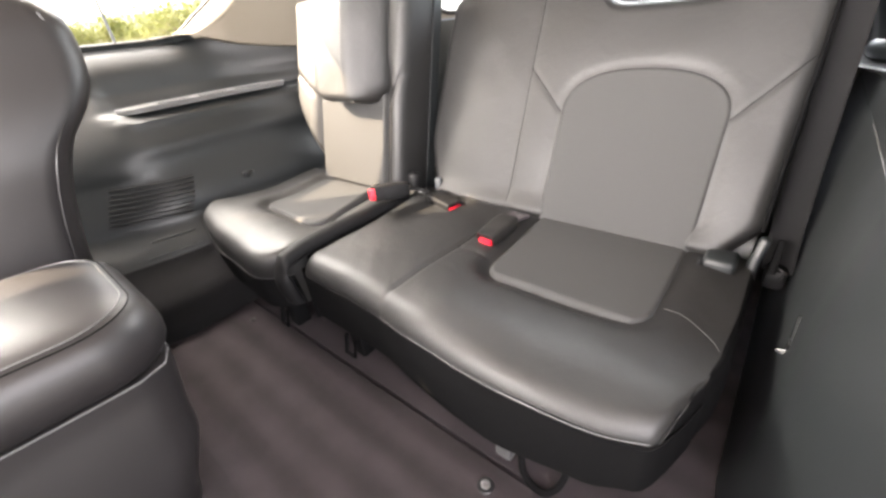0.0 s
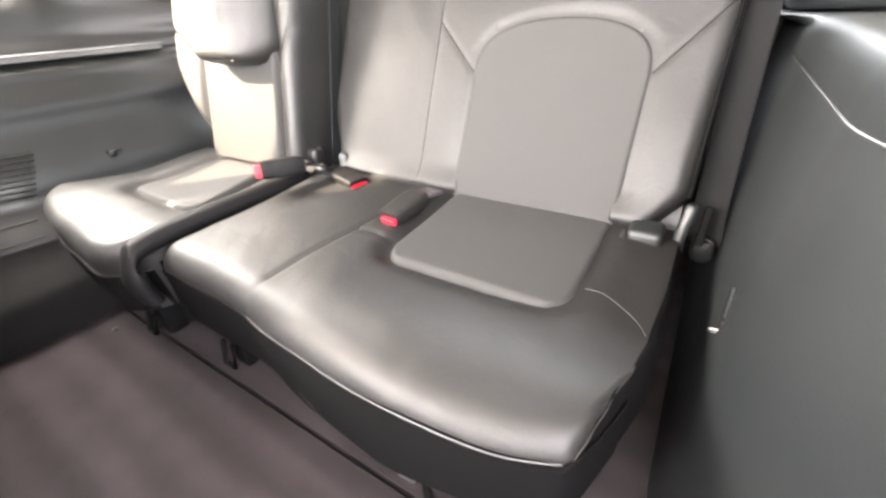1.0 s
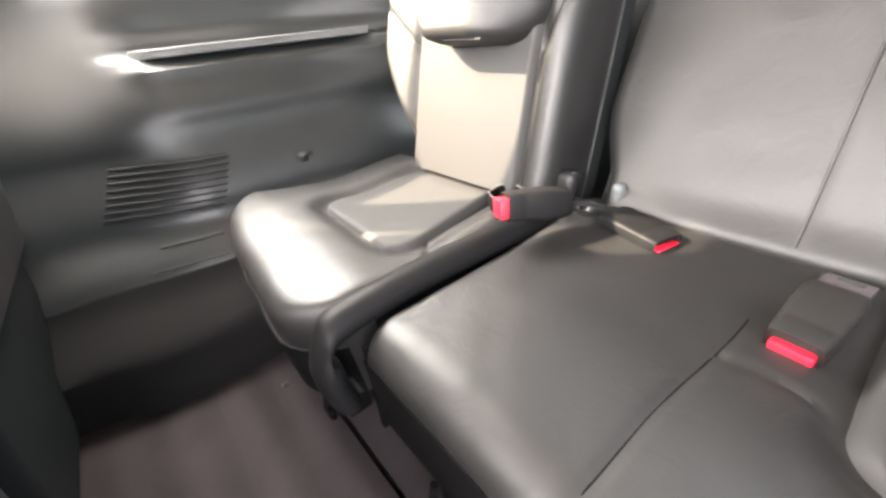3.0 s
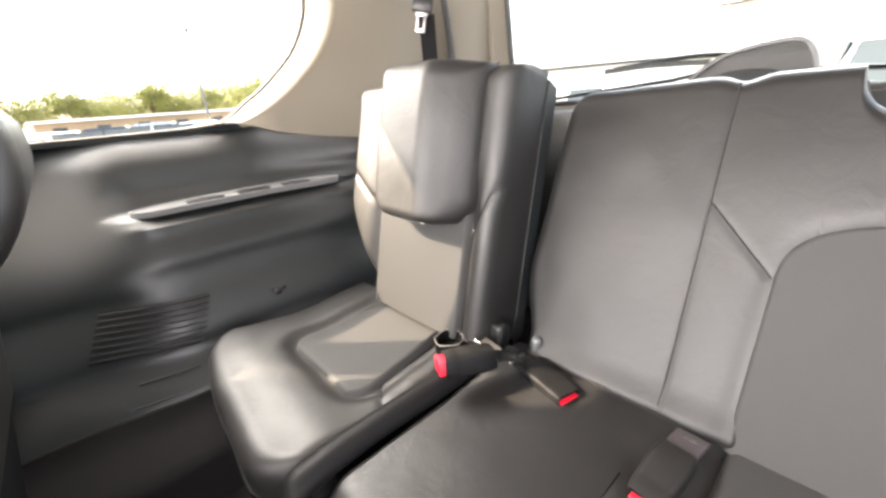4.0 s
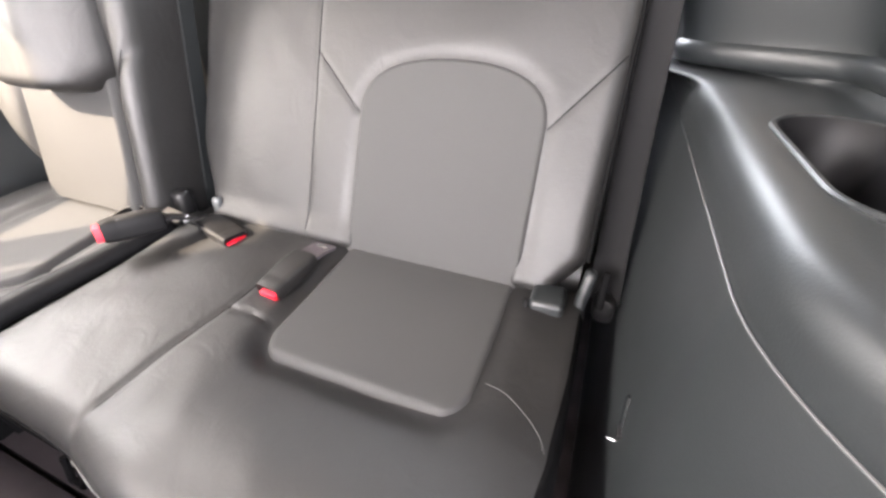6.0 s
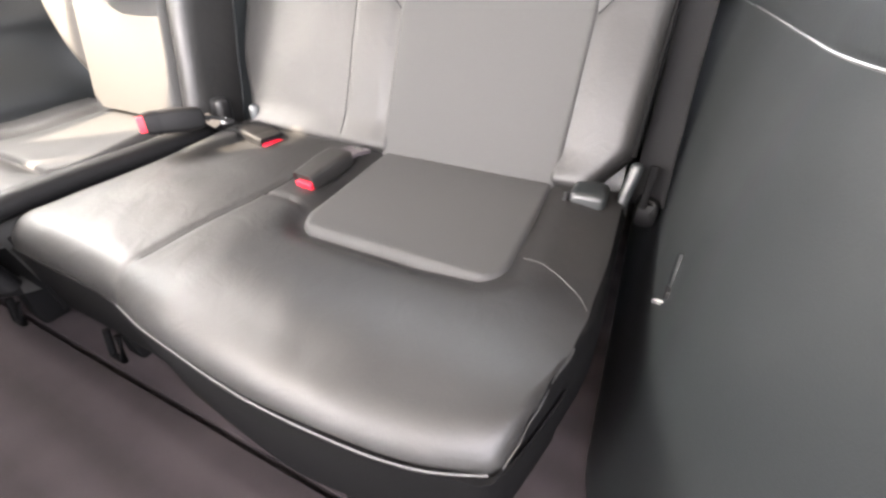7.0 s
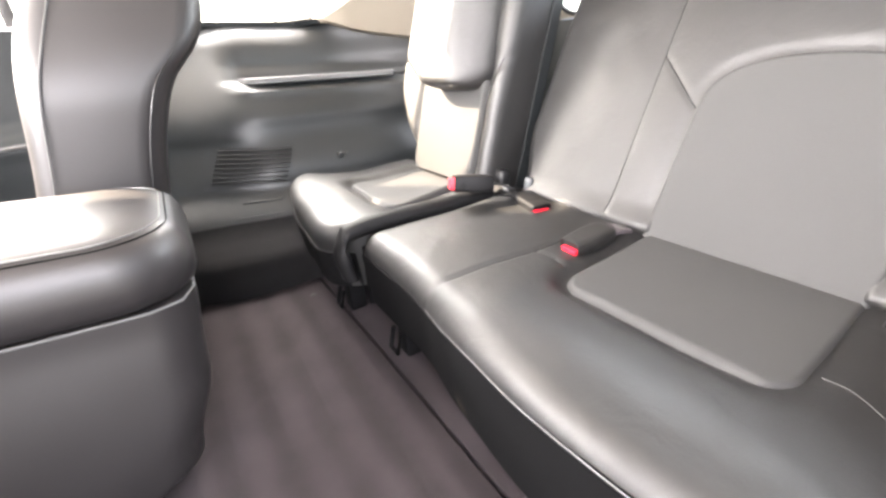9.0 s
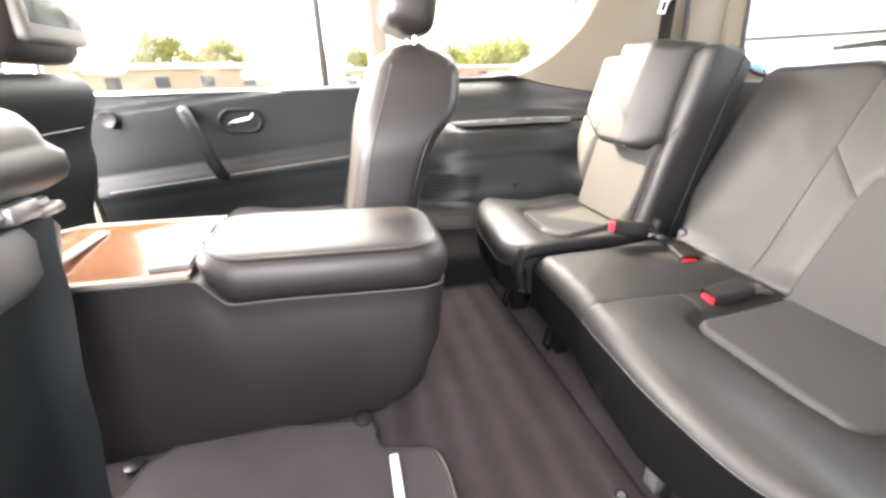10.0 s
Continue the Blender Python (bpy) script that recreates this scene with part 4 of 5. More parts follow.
    for x in (-0.286, -0.180):
        part("headrest_post", tube([(x, 0.944, 0.640), (x, 0.934, 0.70), (x, 0.915, 0.80)], 0.0065, 10), CHROME, seat, "chrome headrest post")
        part("post_collar", lathe([(0.009, 0), (0.009, 0.002), (0.0075, 0.003)], 16, (x, 0.942, 0.648)), BLACK, seat)
    part("recess_trim", tube([at(-0.230 + 0.121 * math.sin(k), tall(-0.230 + 0.121 * math.sin(k)) - 0.003, -0.034) for k in steps(-1.5, 1.5, 40)], 0.004), PIPING, seat)
    # outer hinge: grey cap, upright strut and dark cover
    hinge = part("hinge_cap", block((-0.057, 0.678, 0.212), (-0.008, 0.730, 0.262), 0.009, 3), PLASTIC, seat, "grey plastic hinge cap")
    part("hinge_tray", tube([(-0.060, 0.683, 0.260), (-0.062, 0.681, 0.220), (-0.056, 0.679, 0.206), (0.0, 0.679, 0.208)], 0.004, 8), BLACK, hinge)
    strut = part("hinge_strut", moved(block((-0.008, -0.012, -0.045), (0.008, 0.012, 0.045), 0.007, 3), Matrix.Translation((0.012, 0.722, 0.252)) @ pose(0, 0, 0, -14, 8, 0)), PLASTIC, seat)
    part("strut_edge", tube([(0.005, 0.706, 0.214), (0.007, 0.712, 0.25), (0.011, 0.722, 0.290)], 0.0009, 6), STEEL, strut, "bright metal edge")
    part("hinge_plate", moved(block((-0.005, -0.004, -0.030), (0.005, 0.004, 0.030), 0.003, 2), Matrix.Translation((0.038, 0.735, 0.262)) @ pose(0, 0, 0, -14)), SKIRT, seat)
    part("striker", tube(spline([(0.042, 0.742, 0.240), (0.052, 0.738, 0.238), (0.055, 0.737, 0.230), (0.051, 0.738, 0.220)], 5), 0.0020, 8), BLACK, seat, "dark metal striker")
    # under-seat frame
    for x in (-0.615,):
        part("latch", join(block((x - 0.02, 0.335, 0.012), (x + 0.02, 0.372, 0.095), 0.006), tube([(x - 0.014, 0.326, 0.075), (x - 0.014, 0.316, 0.030), (x + 0.014, 0.316, 0.030), (x + 0.014, 0.326, 0.075)], 0.005)), SKIRT, seat)
    part("front_latch", tube(spline([(-0.205, 0.37, 0.12), (-0.200, 0.335, 0.05), (-0.186, 0.314, 0.016), (-0.152, 0.305, 0.010), (-0.130, 0.317, 0.028), (-0.122, 0.34, 0.07), (-0.12, 0.37, 0.13)], 6), 0.0055, 10), SKIRT, seat)
    part("latch_plate", block((-0.244, 0.320, 0.004), (-0.214, 0.345, 0.042), 0.005), GREYPLASTIC, seat)
    part("base_frame", block((-0.70, 0.50, 0.02), (-0.03, 0.70, 0.10), 0.02), BLACK, seat)
    return seat


def narrow_seat():
    seat = thing("third_row_seat", (-0.98, 0.50, 0.005), "black leather single third-row seat with folded headrest", "car seat", "third-row seats")
    X0, X1 = -1.222, -0.765
    P = (-1.100, -0.838, 0.440, 0.70, 0.05)

    def yf(x):
        return along([(-1.22, 0.30), (-1.0, 0.272), (-0.85, 0.262), (-0.765, 0.268)], x)

    def plain(x, y):
        return 0.242 + 0.012 * smooth(0.5, 0.7, y) + 0.04 * (-0.99 - x) * smooth(0.55, 0.42, y)

    def top(x, y):
        d = box_distance(x, y, *P[:4], P[4])
        z = plain(x, y) + 0.016 * bump(y - 0.35, 0.07)
        z -= sunk(d, 0.015, 0.020, 0.026)
        z -= 0.004 * bump(line_distance(x, y, (-0.845, 0.50), (-0.77, 0.452)), 0.004)
        return z + 0.0016 * noise.noise(Vector((x * 14, y * 14, 2.0)))

    part("cushion", cushion(X0, X1, 0.70, yf, top, lambda x: 0.10, 0.036, 0.03, 0.085, 110), LEATHER, seat)
    part("cushion_insert", pad(*P, lambda x, y: plain(x, y) - 0.008, 0.005, 0.03), INSERT, seat, "grey-black perforated leather insert")
    pts = [(x, yf(x) + shoulder(min(x + 1.222, -0.765 - x), 0.085) + 0.001, 0.185) for x in steps(-1.215, -0.772, 26)]
    part("piping", tube(pts, 0.0010, 6), PIPING, seat)
    # the gap's shade again, as a dark sheet on this side
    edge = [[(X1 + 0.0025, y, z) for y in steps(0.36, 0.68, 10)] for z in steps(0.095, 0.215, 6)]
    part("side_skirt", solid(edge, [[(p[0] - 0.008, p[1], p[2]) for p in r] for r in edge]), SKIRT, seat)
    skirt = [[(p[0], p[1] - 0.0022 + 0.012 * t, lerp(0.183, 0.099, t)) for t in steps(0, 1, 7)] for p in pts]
    part("front_skirt", solid(skirt, [[(p[0], p[1] + 0.006, p[2]) for p in r] for r in skirt]), SKIRT, seat, "matt black cloth skirt, darkened for shade")
    at = back_frame((0, 0.655, 0.26), (0, 0.23, 0.97))

    def relief(x, s):
        d = 0.003 * noise.noise(Vector((x * 6, s * 6, 9.0)))
        a = abs(x + 0.945) - 0.142
        d += 0.010 * smooth(0, 0.05, a) * smooth(0.45, 0.2, s)
        d -= sunk(a, 0.010, 0.012, 0.022) * smooth(0.34, 0.26, s)
        d -= 0.005 * bump(line_distance(x, s, (-1.088, 0.222), (-1.205, 0.30)), 0.007)
        d -= 0.005 * bump(line_distance(x, s, (-0.802, 0.215), (-0.742, 0.315)), 0.007)
        return d

    back = part("backrest", backrest(at, lambda s: -1.215 + 0.13 * smooth(0.24, 0.0, s), lambda s: -0.748, lambda x: 0.505 - 0.012 * smooth(-0.95, -1.2, x), relief, 0.10, 0.034, 110, 100), LEATHER, seat)
    for a, c in (((-1.088, 0.222), (-1.19, 0.29)), ((-0.802, 0.215), (-0.76, 0.29))):
        line = [(lerp(a[0], c[0], t), lerp(a[1], c[1], t)) for t in steps(0, 1, 20)]
        part("seam", tube([at(x, s, relief(x, s) + 0.0001) for x, s in line], 0.0009, 6), SKIRT, back)
    line = [(lerp(-0.842, -0.785, t), lerp(0.498, 0.461, t)) for t in steps(0, 1, 16)]
    part("seam", tube([(x, y, top(x, y) + 0.0002) for x, y in line], 0.0011, 6), SKIRT, seat)
    part("backrest_insert", arch_pad(at, -0.945, 0.138, 0.0, 0.33, 0.10, lambda x, s: -0.003, 0.006), INSERT, back, "grey-black perforated leather insert")
    part("back_shell", solid([[at(x, s, -0.101) for x in (-1.20, -0.745)] for s in (-0.02, 0.2, 0.492)], [[at(x, s, -0.13) for x in (-1.20, -0.745)] for s in (-0.02, 0.2, 0.482)]), PLASTIC, seat)
    def fold(x, s):
        d = 0.074 - 0.05 * smooth(-0.885, -0.80, x) + 0.006 * math.sin(math.pi * s / 0.295)
        return d + 0.002 * noise.noise(Vector((x * 12, s * 12, 3.0)))
    part("headrest", backrest(lambda x, s, d: at(x, s + 0.218, d), lambda s: -1.020 + shoulder(s, 0.045), lambda s: -0.798 - shoulder(s, 0.06), lambda x: 0.290, fold, 0.02, 0.036, 60, 60), LEATHER, seat, "black leather headrest folded down")
    part("headrest_seam", tube([at(x, 0.2195 + 0.006 * bump(x + 0.98, 0.03), 0.060) for x in steps(-0.985, -0.86, 12)], 0.0012, 6), PIPING, seat)
    rows = []
    for p in spline([(-0.745, 0.66, 0.250), (-0.748, 0.55, 0.246), (-0.752, 0.42, 0.246), (-0.748, 0.315, 0.243), (-0.743, 0.286, 0.228), (-0.738, 0.282, 0.19), (-0.735, 0.290, 0.150)], 6):
        q = smooth(0.23, 0.20, p.z)
        rows.append([(p.x + (0.023 + 0.004 * q) * math.cos(a), p.y - 0.016 * q * math.sin(a), p.z + 0.018 * (1 - q) * math.sin(a) + 0.001) for a in steps(0, 2 * math.pi, 17)[:-1]])
    part("gap_cover", sheet(rows, ring=True, caps=True), BUCKLEBLACK, seat, "black vinyl strip over the gap")
    for x in (-1.12, -0.84):
        part("latch", join(block((x - 0.02, 0.31, 0.012), (x + 0.02, 0.35, 0.11), 0.006), tube([(x - 0.012, 0.30, 0.07), (x - 0.012, 0.29, 0.03), (x + 0.012, 0.29, 0.03), (x + 0.012, 0.30, 0.07)], 0.005)), SKIRT, seat)
    part("base_frame", block((-1.05, 0.40, 0.02), (-0.78, 0.66, 0.11), 0.02), BLACK, seat)
    boot = part("hinge_post", moved(block((-0.019, -0.016, -0.03), (0.019, 0.016, 0.052), 0.010, 3), Matrix.Translation((-0.742, 0.700, 0.25)) @ pose(0, 0, 0, -6)), BLACK, seat, "glossy black hinge boot")
    part("hinge_base", block((-0.768, 0.672, 0.238), (-0.700, 0.716, 0.258), 0.008), BLACK, boot)
    part("hinge_post", lathe([(0.011, -0.02), (0.011, 0.034), (0.009, 0.040), (0.005, 0.043), (0.0, 0.043)], 18, (-0.668, 0.722, 0.25)), SATIN, seat)
    return seat


def buckle(end, stalk, size, tilt, label, plastic, strap):
    """A belt buckle: black case, red button in its mouth, stalk strap behind."""
    e, s = Vector(end), Vector(stalk)
    d = (s - e).normalized()
    side = d.cross(Vector((0, 0, 1))).normalized()
    up = side.cross(d)
    side, up = side * math.cos(tilt) + up * math.sin(tilt), up * math.cos(tilt) - side * math.sin(tilt)
    m = Matrix.Translation(e) @ Matrix((side, d, up)).transposed().to_4x4()
    w, l, t = size
    ob = thing("belt_buckle", e, label, "seat belt buckle", "belt buckles")
    rows = []
    for y, sw, st in ((0.006, 0.74, 0.74), (0.001, 0.83, 0.86), (0.008, 0.88, 0.92), (l * 0.24, 0.93, 0.96), (l * 0.26, 0.92, 0.93), (l * 0.29, 0.94, 0.97), (l * 0.6, 1.0, 1.0), (l * 0.9, 1.0, 0.92), (l * 0.98, 0.92, 0.8), (l, 0.8, 0.6)):
        ring = []
        for k in range(24):
            a = 2 * math.pi * k / 24
            c, q = math.cos(a), math.sin(a)
            ring.append(m @ Vector((math.copysign(abs(c) ** 0.4, c) * w / 2 * sw, y, math.copysign(abs(q) ** 0.4, q) * t / 2 * st)))
        rows.append(ring)
    case = part("case", sheet(rows, ring=True, caps=True), plastic, ob)
    part("release_button", moved(block((-w * 0.34, -0.002 - 0.007 * (tilt > 0), -t * (0.34 if tilt > 0 else 0.40)), (w * 0.34, 0.010, t * (0.28 if tilt > 0 else -0.02)), 0.002), m), RED, case, "red release button")

    part("stalk", strip([m @ Vector((0, l * 0.9, 0)), m @ Vector((0, l * 1.15, -0.002)), m @ Vector((0, l * 1.5, -0.012))], tuple(side), w * 0.8, 0.006), strap, ob)
    part("anchor_tab", moved(block((-w * 0.2, l * 1.28, -0.016), (w * 0.25, l * 1.42, -0.004), 0.002), m), CHROME, ob, "bright metal anchor tab")
    return ob


wide_seat()
narrow_seat()
buckle((-0.732, 0.552, 0.298), (-0.690, 0.632, 0.292), (0.046, 0.088, 0.040), 0.2, "black seat belt buckle with red button on the leather seat", BUCKLEBLACK, WEBBING)
buckle((-0.566, 0.658, 0.257), (-0.658, 0.684, 0.262), (0.052, 0.092, 0.024), 0.0, "black seat belt buckle with red button beside the seat joint", BUCKLEBLACK, WEBBING)
buckle((-0.424, 0.572, 0.247), (-0.416, 0.660, 0.258), (0.048, 0.090, 0.030), 0.0, "grey seat belt buckle with red button in the bench", BUCKLEGREY, STALKWEB)


def anchor_guide():
    """The black cup of a child-seat anchor with its pale tag, on the narrow seat."""
    ob = thing("anchor_guide", (-0.80, 0.64, 0.25), "black seat anchor cup with pale rim and tag on the seat", "seat anchor")
    line = [(-0.826, 0.618), (-0.802, 0.606), (-0.778, 0.628), (-0.782, 0.650), (-0.806, 0.664), (-0.832, 0.652)]
    outer = [(p.x, p.y) for p in spline([(x, y, 0) for x, y in line + line[:1]], 5)[:-1]]
    rows = [[(lerp(-0.805, x, k), lerp(0.636, y, k), z) for x, y in outer] for k, z in ((1.0, 0.250), (1.02, 0.270), (0.98, 0.273), (0.84, 0.270), (0.72, 0.256), (0.1, 0.255))]
    part("cup", sheet(rows, ring=True, caps=True), SKIRT, ob)
    part("rim", tube([(x, y, 0.275) for x, y in outer + outer[:1]], 0.0009, 6), TAG, ob, "pale rim")
    part("tag", strip(spline([(-0.792, 0.662, 0.268), (-0.768, 0.668, 0.276), (-0.740, 0.668, 0.272), (-0.716, 0.672, 0.262)], 5), (0.2, 1, 0.3), 0.022, 0.002), TAG, ob, "pale cloth tag")
    part("wire", tube(spline([(-0.772, 0.655, 0.272), (-0.748, 0.652, 0.284), (-0.722, 0.660, 0.272)], 5), 0.002, 6), CHROME, ob)


anchor_guide()


def belts():
    ob = thing("seat_belt", (0.03, 0.93, 0.60), "black seat belt webbing with guide beside the wide seat", "seat belt", "seat belts")
    line = [(0.035, 0.985, 1.12), (0.026, 0.965, 0.82), (0.024, 0.935, 0.70), (0.032, 0.91, 0.60), (0.036, 0.86, 0.45), (0.040, 0.79, 0.30), (0.046, 0.765, 0.22)]
    part("webbing", strip(spline(line, 6), (1, -0.5, 0), 0.047, 0.0012), WEBBING, ob)
    part("guide", moved(block((-0.027, -0.012, -0.022), (0.027, 0.012, 0.022), 0.010), Matrix.Translation((0.024, 0.962, 0.795)) @ pose(0, 0, 0, 0, 0, -25)), SKIRT, ob)
    ob = thing("seat_belt", (-1.21, 0.97, 0.72), "black seat belt with chrome tongue parked on the beige pillar", "seat belt", "seat belts")
    part("webbing", strip([(-1.192, 0.995, 0.68), (-1.184, 0.985, 0.78), (-1.175, 0.975, 0.90)], (0.63, 0.77, 0), 0.040, 0.002), WEBBING, ob)
    part("webbing", strip([(-1.175, 0.968, 0.925), (-1.195, 0.972, 0.98), (-1.222, 0.975, 1.14)], (0.3, 0.9, 0), 0.016, 0.003), WEBBING, ob)
    m = Matrix.Translation((-1.165, 0.955, 0.915)) @ pose(0, 0, 0, 0, 12, 40) @ Matrix.Scale(0.95, 4)
    part("tongue_grip", moved(block((-0.028, -0.007, -0.014), (0.028, 0.007, 0.022), 0.006), m), BLACK, ob)
    part("tongue", moved(join(block((-0.013, -0.003, -0.052), (-0.006, 0.001, -0.014), 0.001), block((0.006, -0.003, -0.052), (0.013, 0.001, -0.014), 0.001), block((-0.013, -0.003, -0.06), (0.013, 0.001, -0.050), 0.001), block((-0.016, -0.003, -0.022), (0.016, 0.001, -0.012), 0.001)), m), STEEL, ob, "chrome belt tongue")


belts()


# ---- second row and front ----
def console():
    ob = thing("centre_console", (-0.67, -0.30, 0.0), "black leather centre console with padded lid and wood tray", "console")
    XL, XR = -0.815, -0.535

    def rear(z):
        return along([(0.0, -0.085), (0.06, -0.015), (0.20, 0.025), (0.31, 0.038)], z)

    def top_z(y):
        return along([(-0.75, 0.385), (-0.42, 0.375), (-0.365, 0.318), (0.04, 0.300)], y)

    rows = []
    for v in steps(0, 1, 24):
        line = []
        def zz(y):
            return v * top_z(y)
        yr = rear(v * 0.31)
        bulge = 0.012 * math.sin(math.pi * min(1, v * 1.1))
        for y in steps(-0.76, yr - 0.05, 60):
            line.append((XR + bulge, y, zz(y)))
        for a in steps(11.25, 90, 7):
            line.append((XR + bulge - 0.05 + 0.05 * math.cos(radians(a)), yr - 0.05 + 0.05 * math.sin(radians(a)), zz(yr)))
        for a in steps(101.25, 168.75, 7):
            line.append((XL - bulge + 0.05 + 0.05 * math.cos(radians(a)), yr - 0.05 + 0.05 * math.sin(radians(a)), zz(yr)))
        for y in steps(yr - 0.05, -0.76, 60):
            line.append((XL - bulge, y, zz(y)))
        rows.append(line)
    part("body", sheet(rows, ring=True, caps=True), SMOOTHLEATHER, ob)
    edge = [(XR + 0.003, y, top_z(y)) for y in steps(-0.75, -0.01, 60)] + [(XR - 0.008, 0.022, 0.300), (XR - 0.04, 0.036, 0.300), (XL + 0.04, 0.036, 0.300)]
    part("edge_trim", tube(edge, 0.0016, 8), GREYPLASTIC, ob, "pale edge line")
    # padded lid: one deep roll up to the sewn edge, its underside following the body
    def lid_z(y, k):
        low = along([(-0.42, 0.377), (-0.405, 0.365), (-0.365, 0.322), (-0.34, 0.318), (0.04, 0.303)], y)
        return lerp(low, 0.399 + 0.020 * smooth(-0.2, -0.42, y), k)

    def lid_ring(g):
        return rounded(XL - 0.004 + g, XR + 0.006 - g, -0.415 + g * 0.8, 0.040 - g, max(0.03, 0.075 - g * 0.3), 10)

    profile = [(0.030, 0.0), (0.008, 0.01), (-0.002, 0.07), (-0.008, 0.22), (-0.0095, 0.40), (-0.007, 0.58), (-0.001, 0.73), (0.006, 0.815), (0.0095, 0.83), (0.0125, 0.85), (0.020, 0.895), (0.035, 0.945), (0.065, 0.985), (0.10, 1.0)]
    lid = [[(x, y, lid_z(y, k)) for x, y in lid_ring(g)] for g, k in profile]
    cover = part("lid", sheet(lid, ring=True, caps=True), SMOOTHLEATHER, ob, "padded black leather lid")
    for g, k, mat in ((0.0088, 0.835, SKIRT), (0.0150, 0.878, GREYPLASTIC)):
        seam = [(x, y, lid_z(y, k)) for x, y in lid_ring(g)]
        part("lid_seam", tube(seam + seam[:1], 0.0009, 6), mat, cover)
    part("lid_latch", block((-0.70, -0.432, 0.385), (-0.65, -0.41, 0.402), 0.006), BLACK, cover)
    # wood tray with bright frame, rail and a pale block as window glare
    tray = part("tray", solid([[(x, y, 0.392 - 0.01 * smooth(0, 1, (x - XL) / (XR - XL)) + 0.012 * bump(x - XL, 0.02)) for x in steps(XL + 0.01, XR - 0.008, 16)] for y in steps(-0.75, -0.424, 20)], [[(x, y, 0.35) for x in steps(XL + 0.01, XR - 0.008, 16)] for y in steps(-0.75, -0.424, 20)]), WOOD, ob, "glossy brown wood veneer tray")
    part("tray_frame", tube([(XR, -0.42, 0.383), (XR, -0.70, 0.390), (XR - 0.03, -0.75, 0.392), (XL + 0.03, -0.75, 0.400), (XL, -0.70, 0.402), (XL, -0.42, 0.395)], 0.006), TAG, tray)
    part("slide_rail", block((-0.79, -0.672, 0.392), (-0.56, -0.648, 0.399), 0.003), PALE, tray)
    part("window_glare", moved(block((-0.100, -0.035, -0.008), (0.100, 0.035, 0.006), 0.004), Matrix.Translation((-0.67, -0.462, 0.394)) @ pose(0, 0, 0, 0, 4.5, 0)), PALE, tray, "pale block for the window's glare on the tray")
    for y in (-0.165, -0.60):
        part("bolt", lathe([(0.018, 0), (0.018, 0.012), (0.010, 0.016), (0.0, 0.016)], 14, (XR + 0.028, y, 0.004)), BLACK, ob)
    return ob


def second_row_seat():
    ob = thing("second_row_seat", (-1.08, -0.05, 0.0), "black leather second-row captain's seat with raised headrest", "car seat", "cabin seats")
    def lean(z):
        """Front and rear of the seat's side at a height."""
        rear = bend([(0.02, 0.0), (0.17, 0.012), (0.28, 0.026), (0.40, 0.048), (0.47, 0.068), (0.535, 0.098), (0.58, 0.14), (0.62, 0.164), (0.68, 0.174), (0.72, 0.165), (0.77, 0.12)], z)
        return bend([(0.25, -0.17), (0.40, -0.130), (0.57, -0.094), (0.66, -0.060), (0.73, -0.026), (0.77, 0.02)], z), rear

    def ring(z, inset):
        y0, y1 = lean(z)
        x0, x1 = -1.33 + 0.07 * smooth(0.5, 0.75, z) + inset, -0.845 - 0.07 * smooth(0.5, 0.75, z) - inset
        return [(x, y, z + 0.01 * smooth(-0.86, -1.0, x)) for x, y in rounded(x0, x1, y0 + inset * 0.6, y1 - inset * 0.6, max(0.012, 0.045 - inset * 0.2), 7)]

    rings = [ring(z, 0) for z in steps(0.26, 0.70, 26)] + [ring(0.722, 0.010), ring(0.739, 0.024), ring(0.750, 0.05), ring(0.755, 0.075)]
    part("backrest", sheet(rings, ring=True, caps=True), SMOOTHLEATHER, ob)
    part("back_foot", sheet([ring(z, 0.02) for z in steps(0.02, 0.262, 10)], ring=True, caps=True), DOORTRIM, ob)
    for q in (0.16, 0.86):
        line = []
        for z in steps(0.30, 0.715, 24):
            y0, y1 = lean(z)
            line.append((-0.8445 - 0.07 * smooth(0.5, 0.75, z) - 0.004 * (q > 0.5), lerp(y0, y1, q), z))
        part("piping", tube(line, 0.0018, 6), PIPING if q < 0.5 else BLACK, ob)
    part("headrest", headrest_geo(0.27, 0.19, 0.13, Matrix.Translation((-1.08, 0.072, 0.878)) @ pose(0, 0, 0, -12)), SMOOTHLEATHER, ob)
    for x in (-1.14, -1.02):
        part("headrest_post", tube([(x, 0.075, 0.68), (x, 0.078, 0.80)], 0.007, 8), CHROME, ob)
    part("cushion", cushion(-1.33, -0.845, -0.02, lambda x: -0.56, lambda x, y: 0.265 + 0.02 * bump(y + 0.5, 0.1), lambda x: 0.14, 0.05, 0.05, 0.06, 50), SMOOTHLEATHER, ob)
    part("side_cover", block((-0.862, -0.45, 0.02), (-0.842, -0.10, 0.29), 0.02), DOORTRIM, ob)
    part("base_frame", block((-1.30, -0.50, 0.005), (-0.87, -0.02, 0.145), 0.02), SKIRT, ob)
    return ob


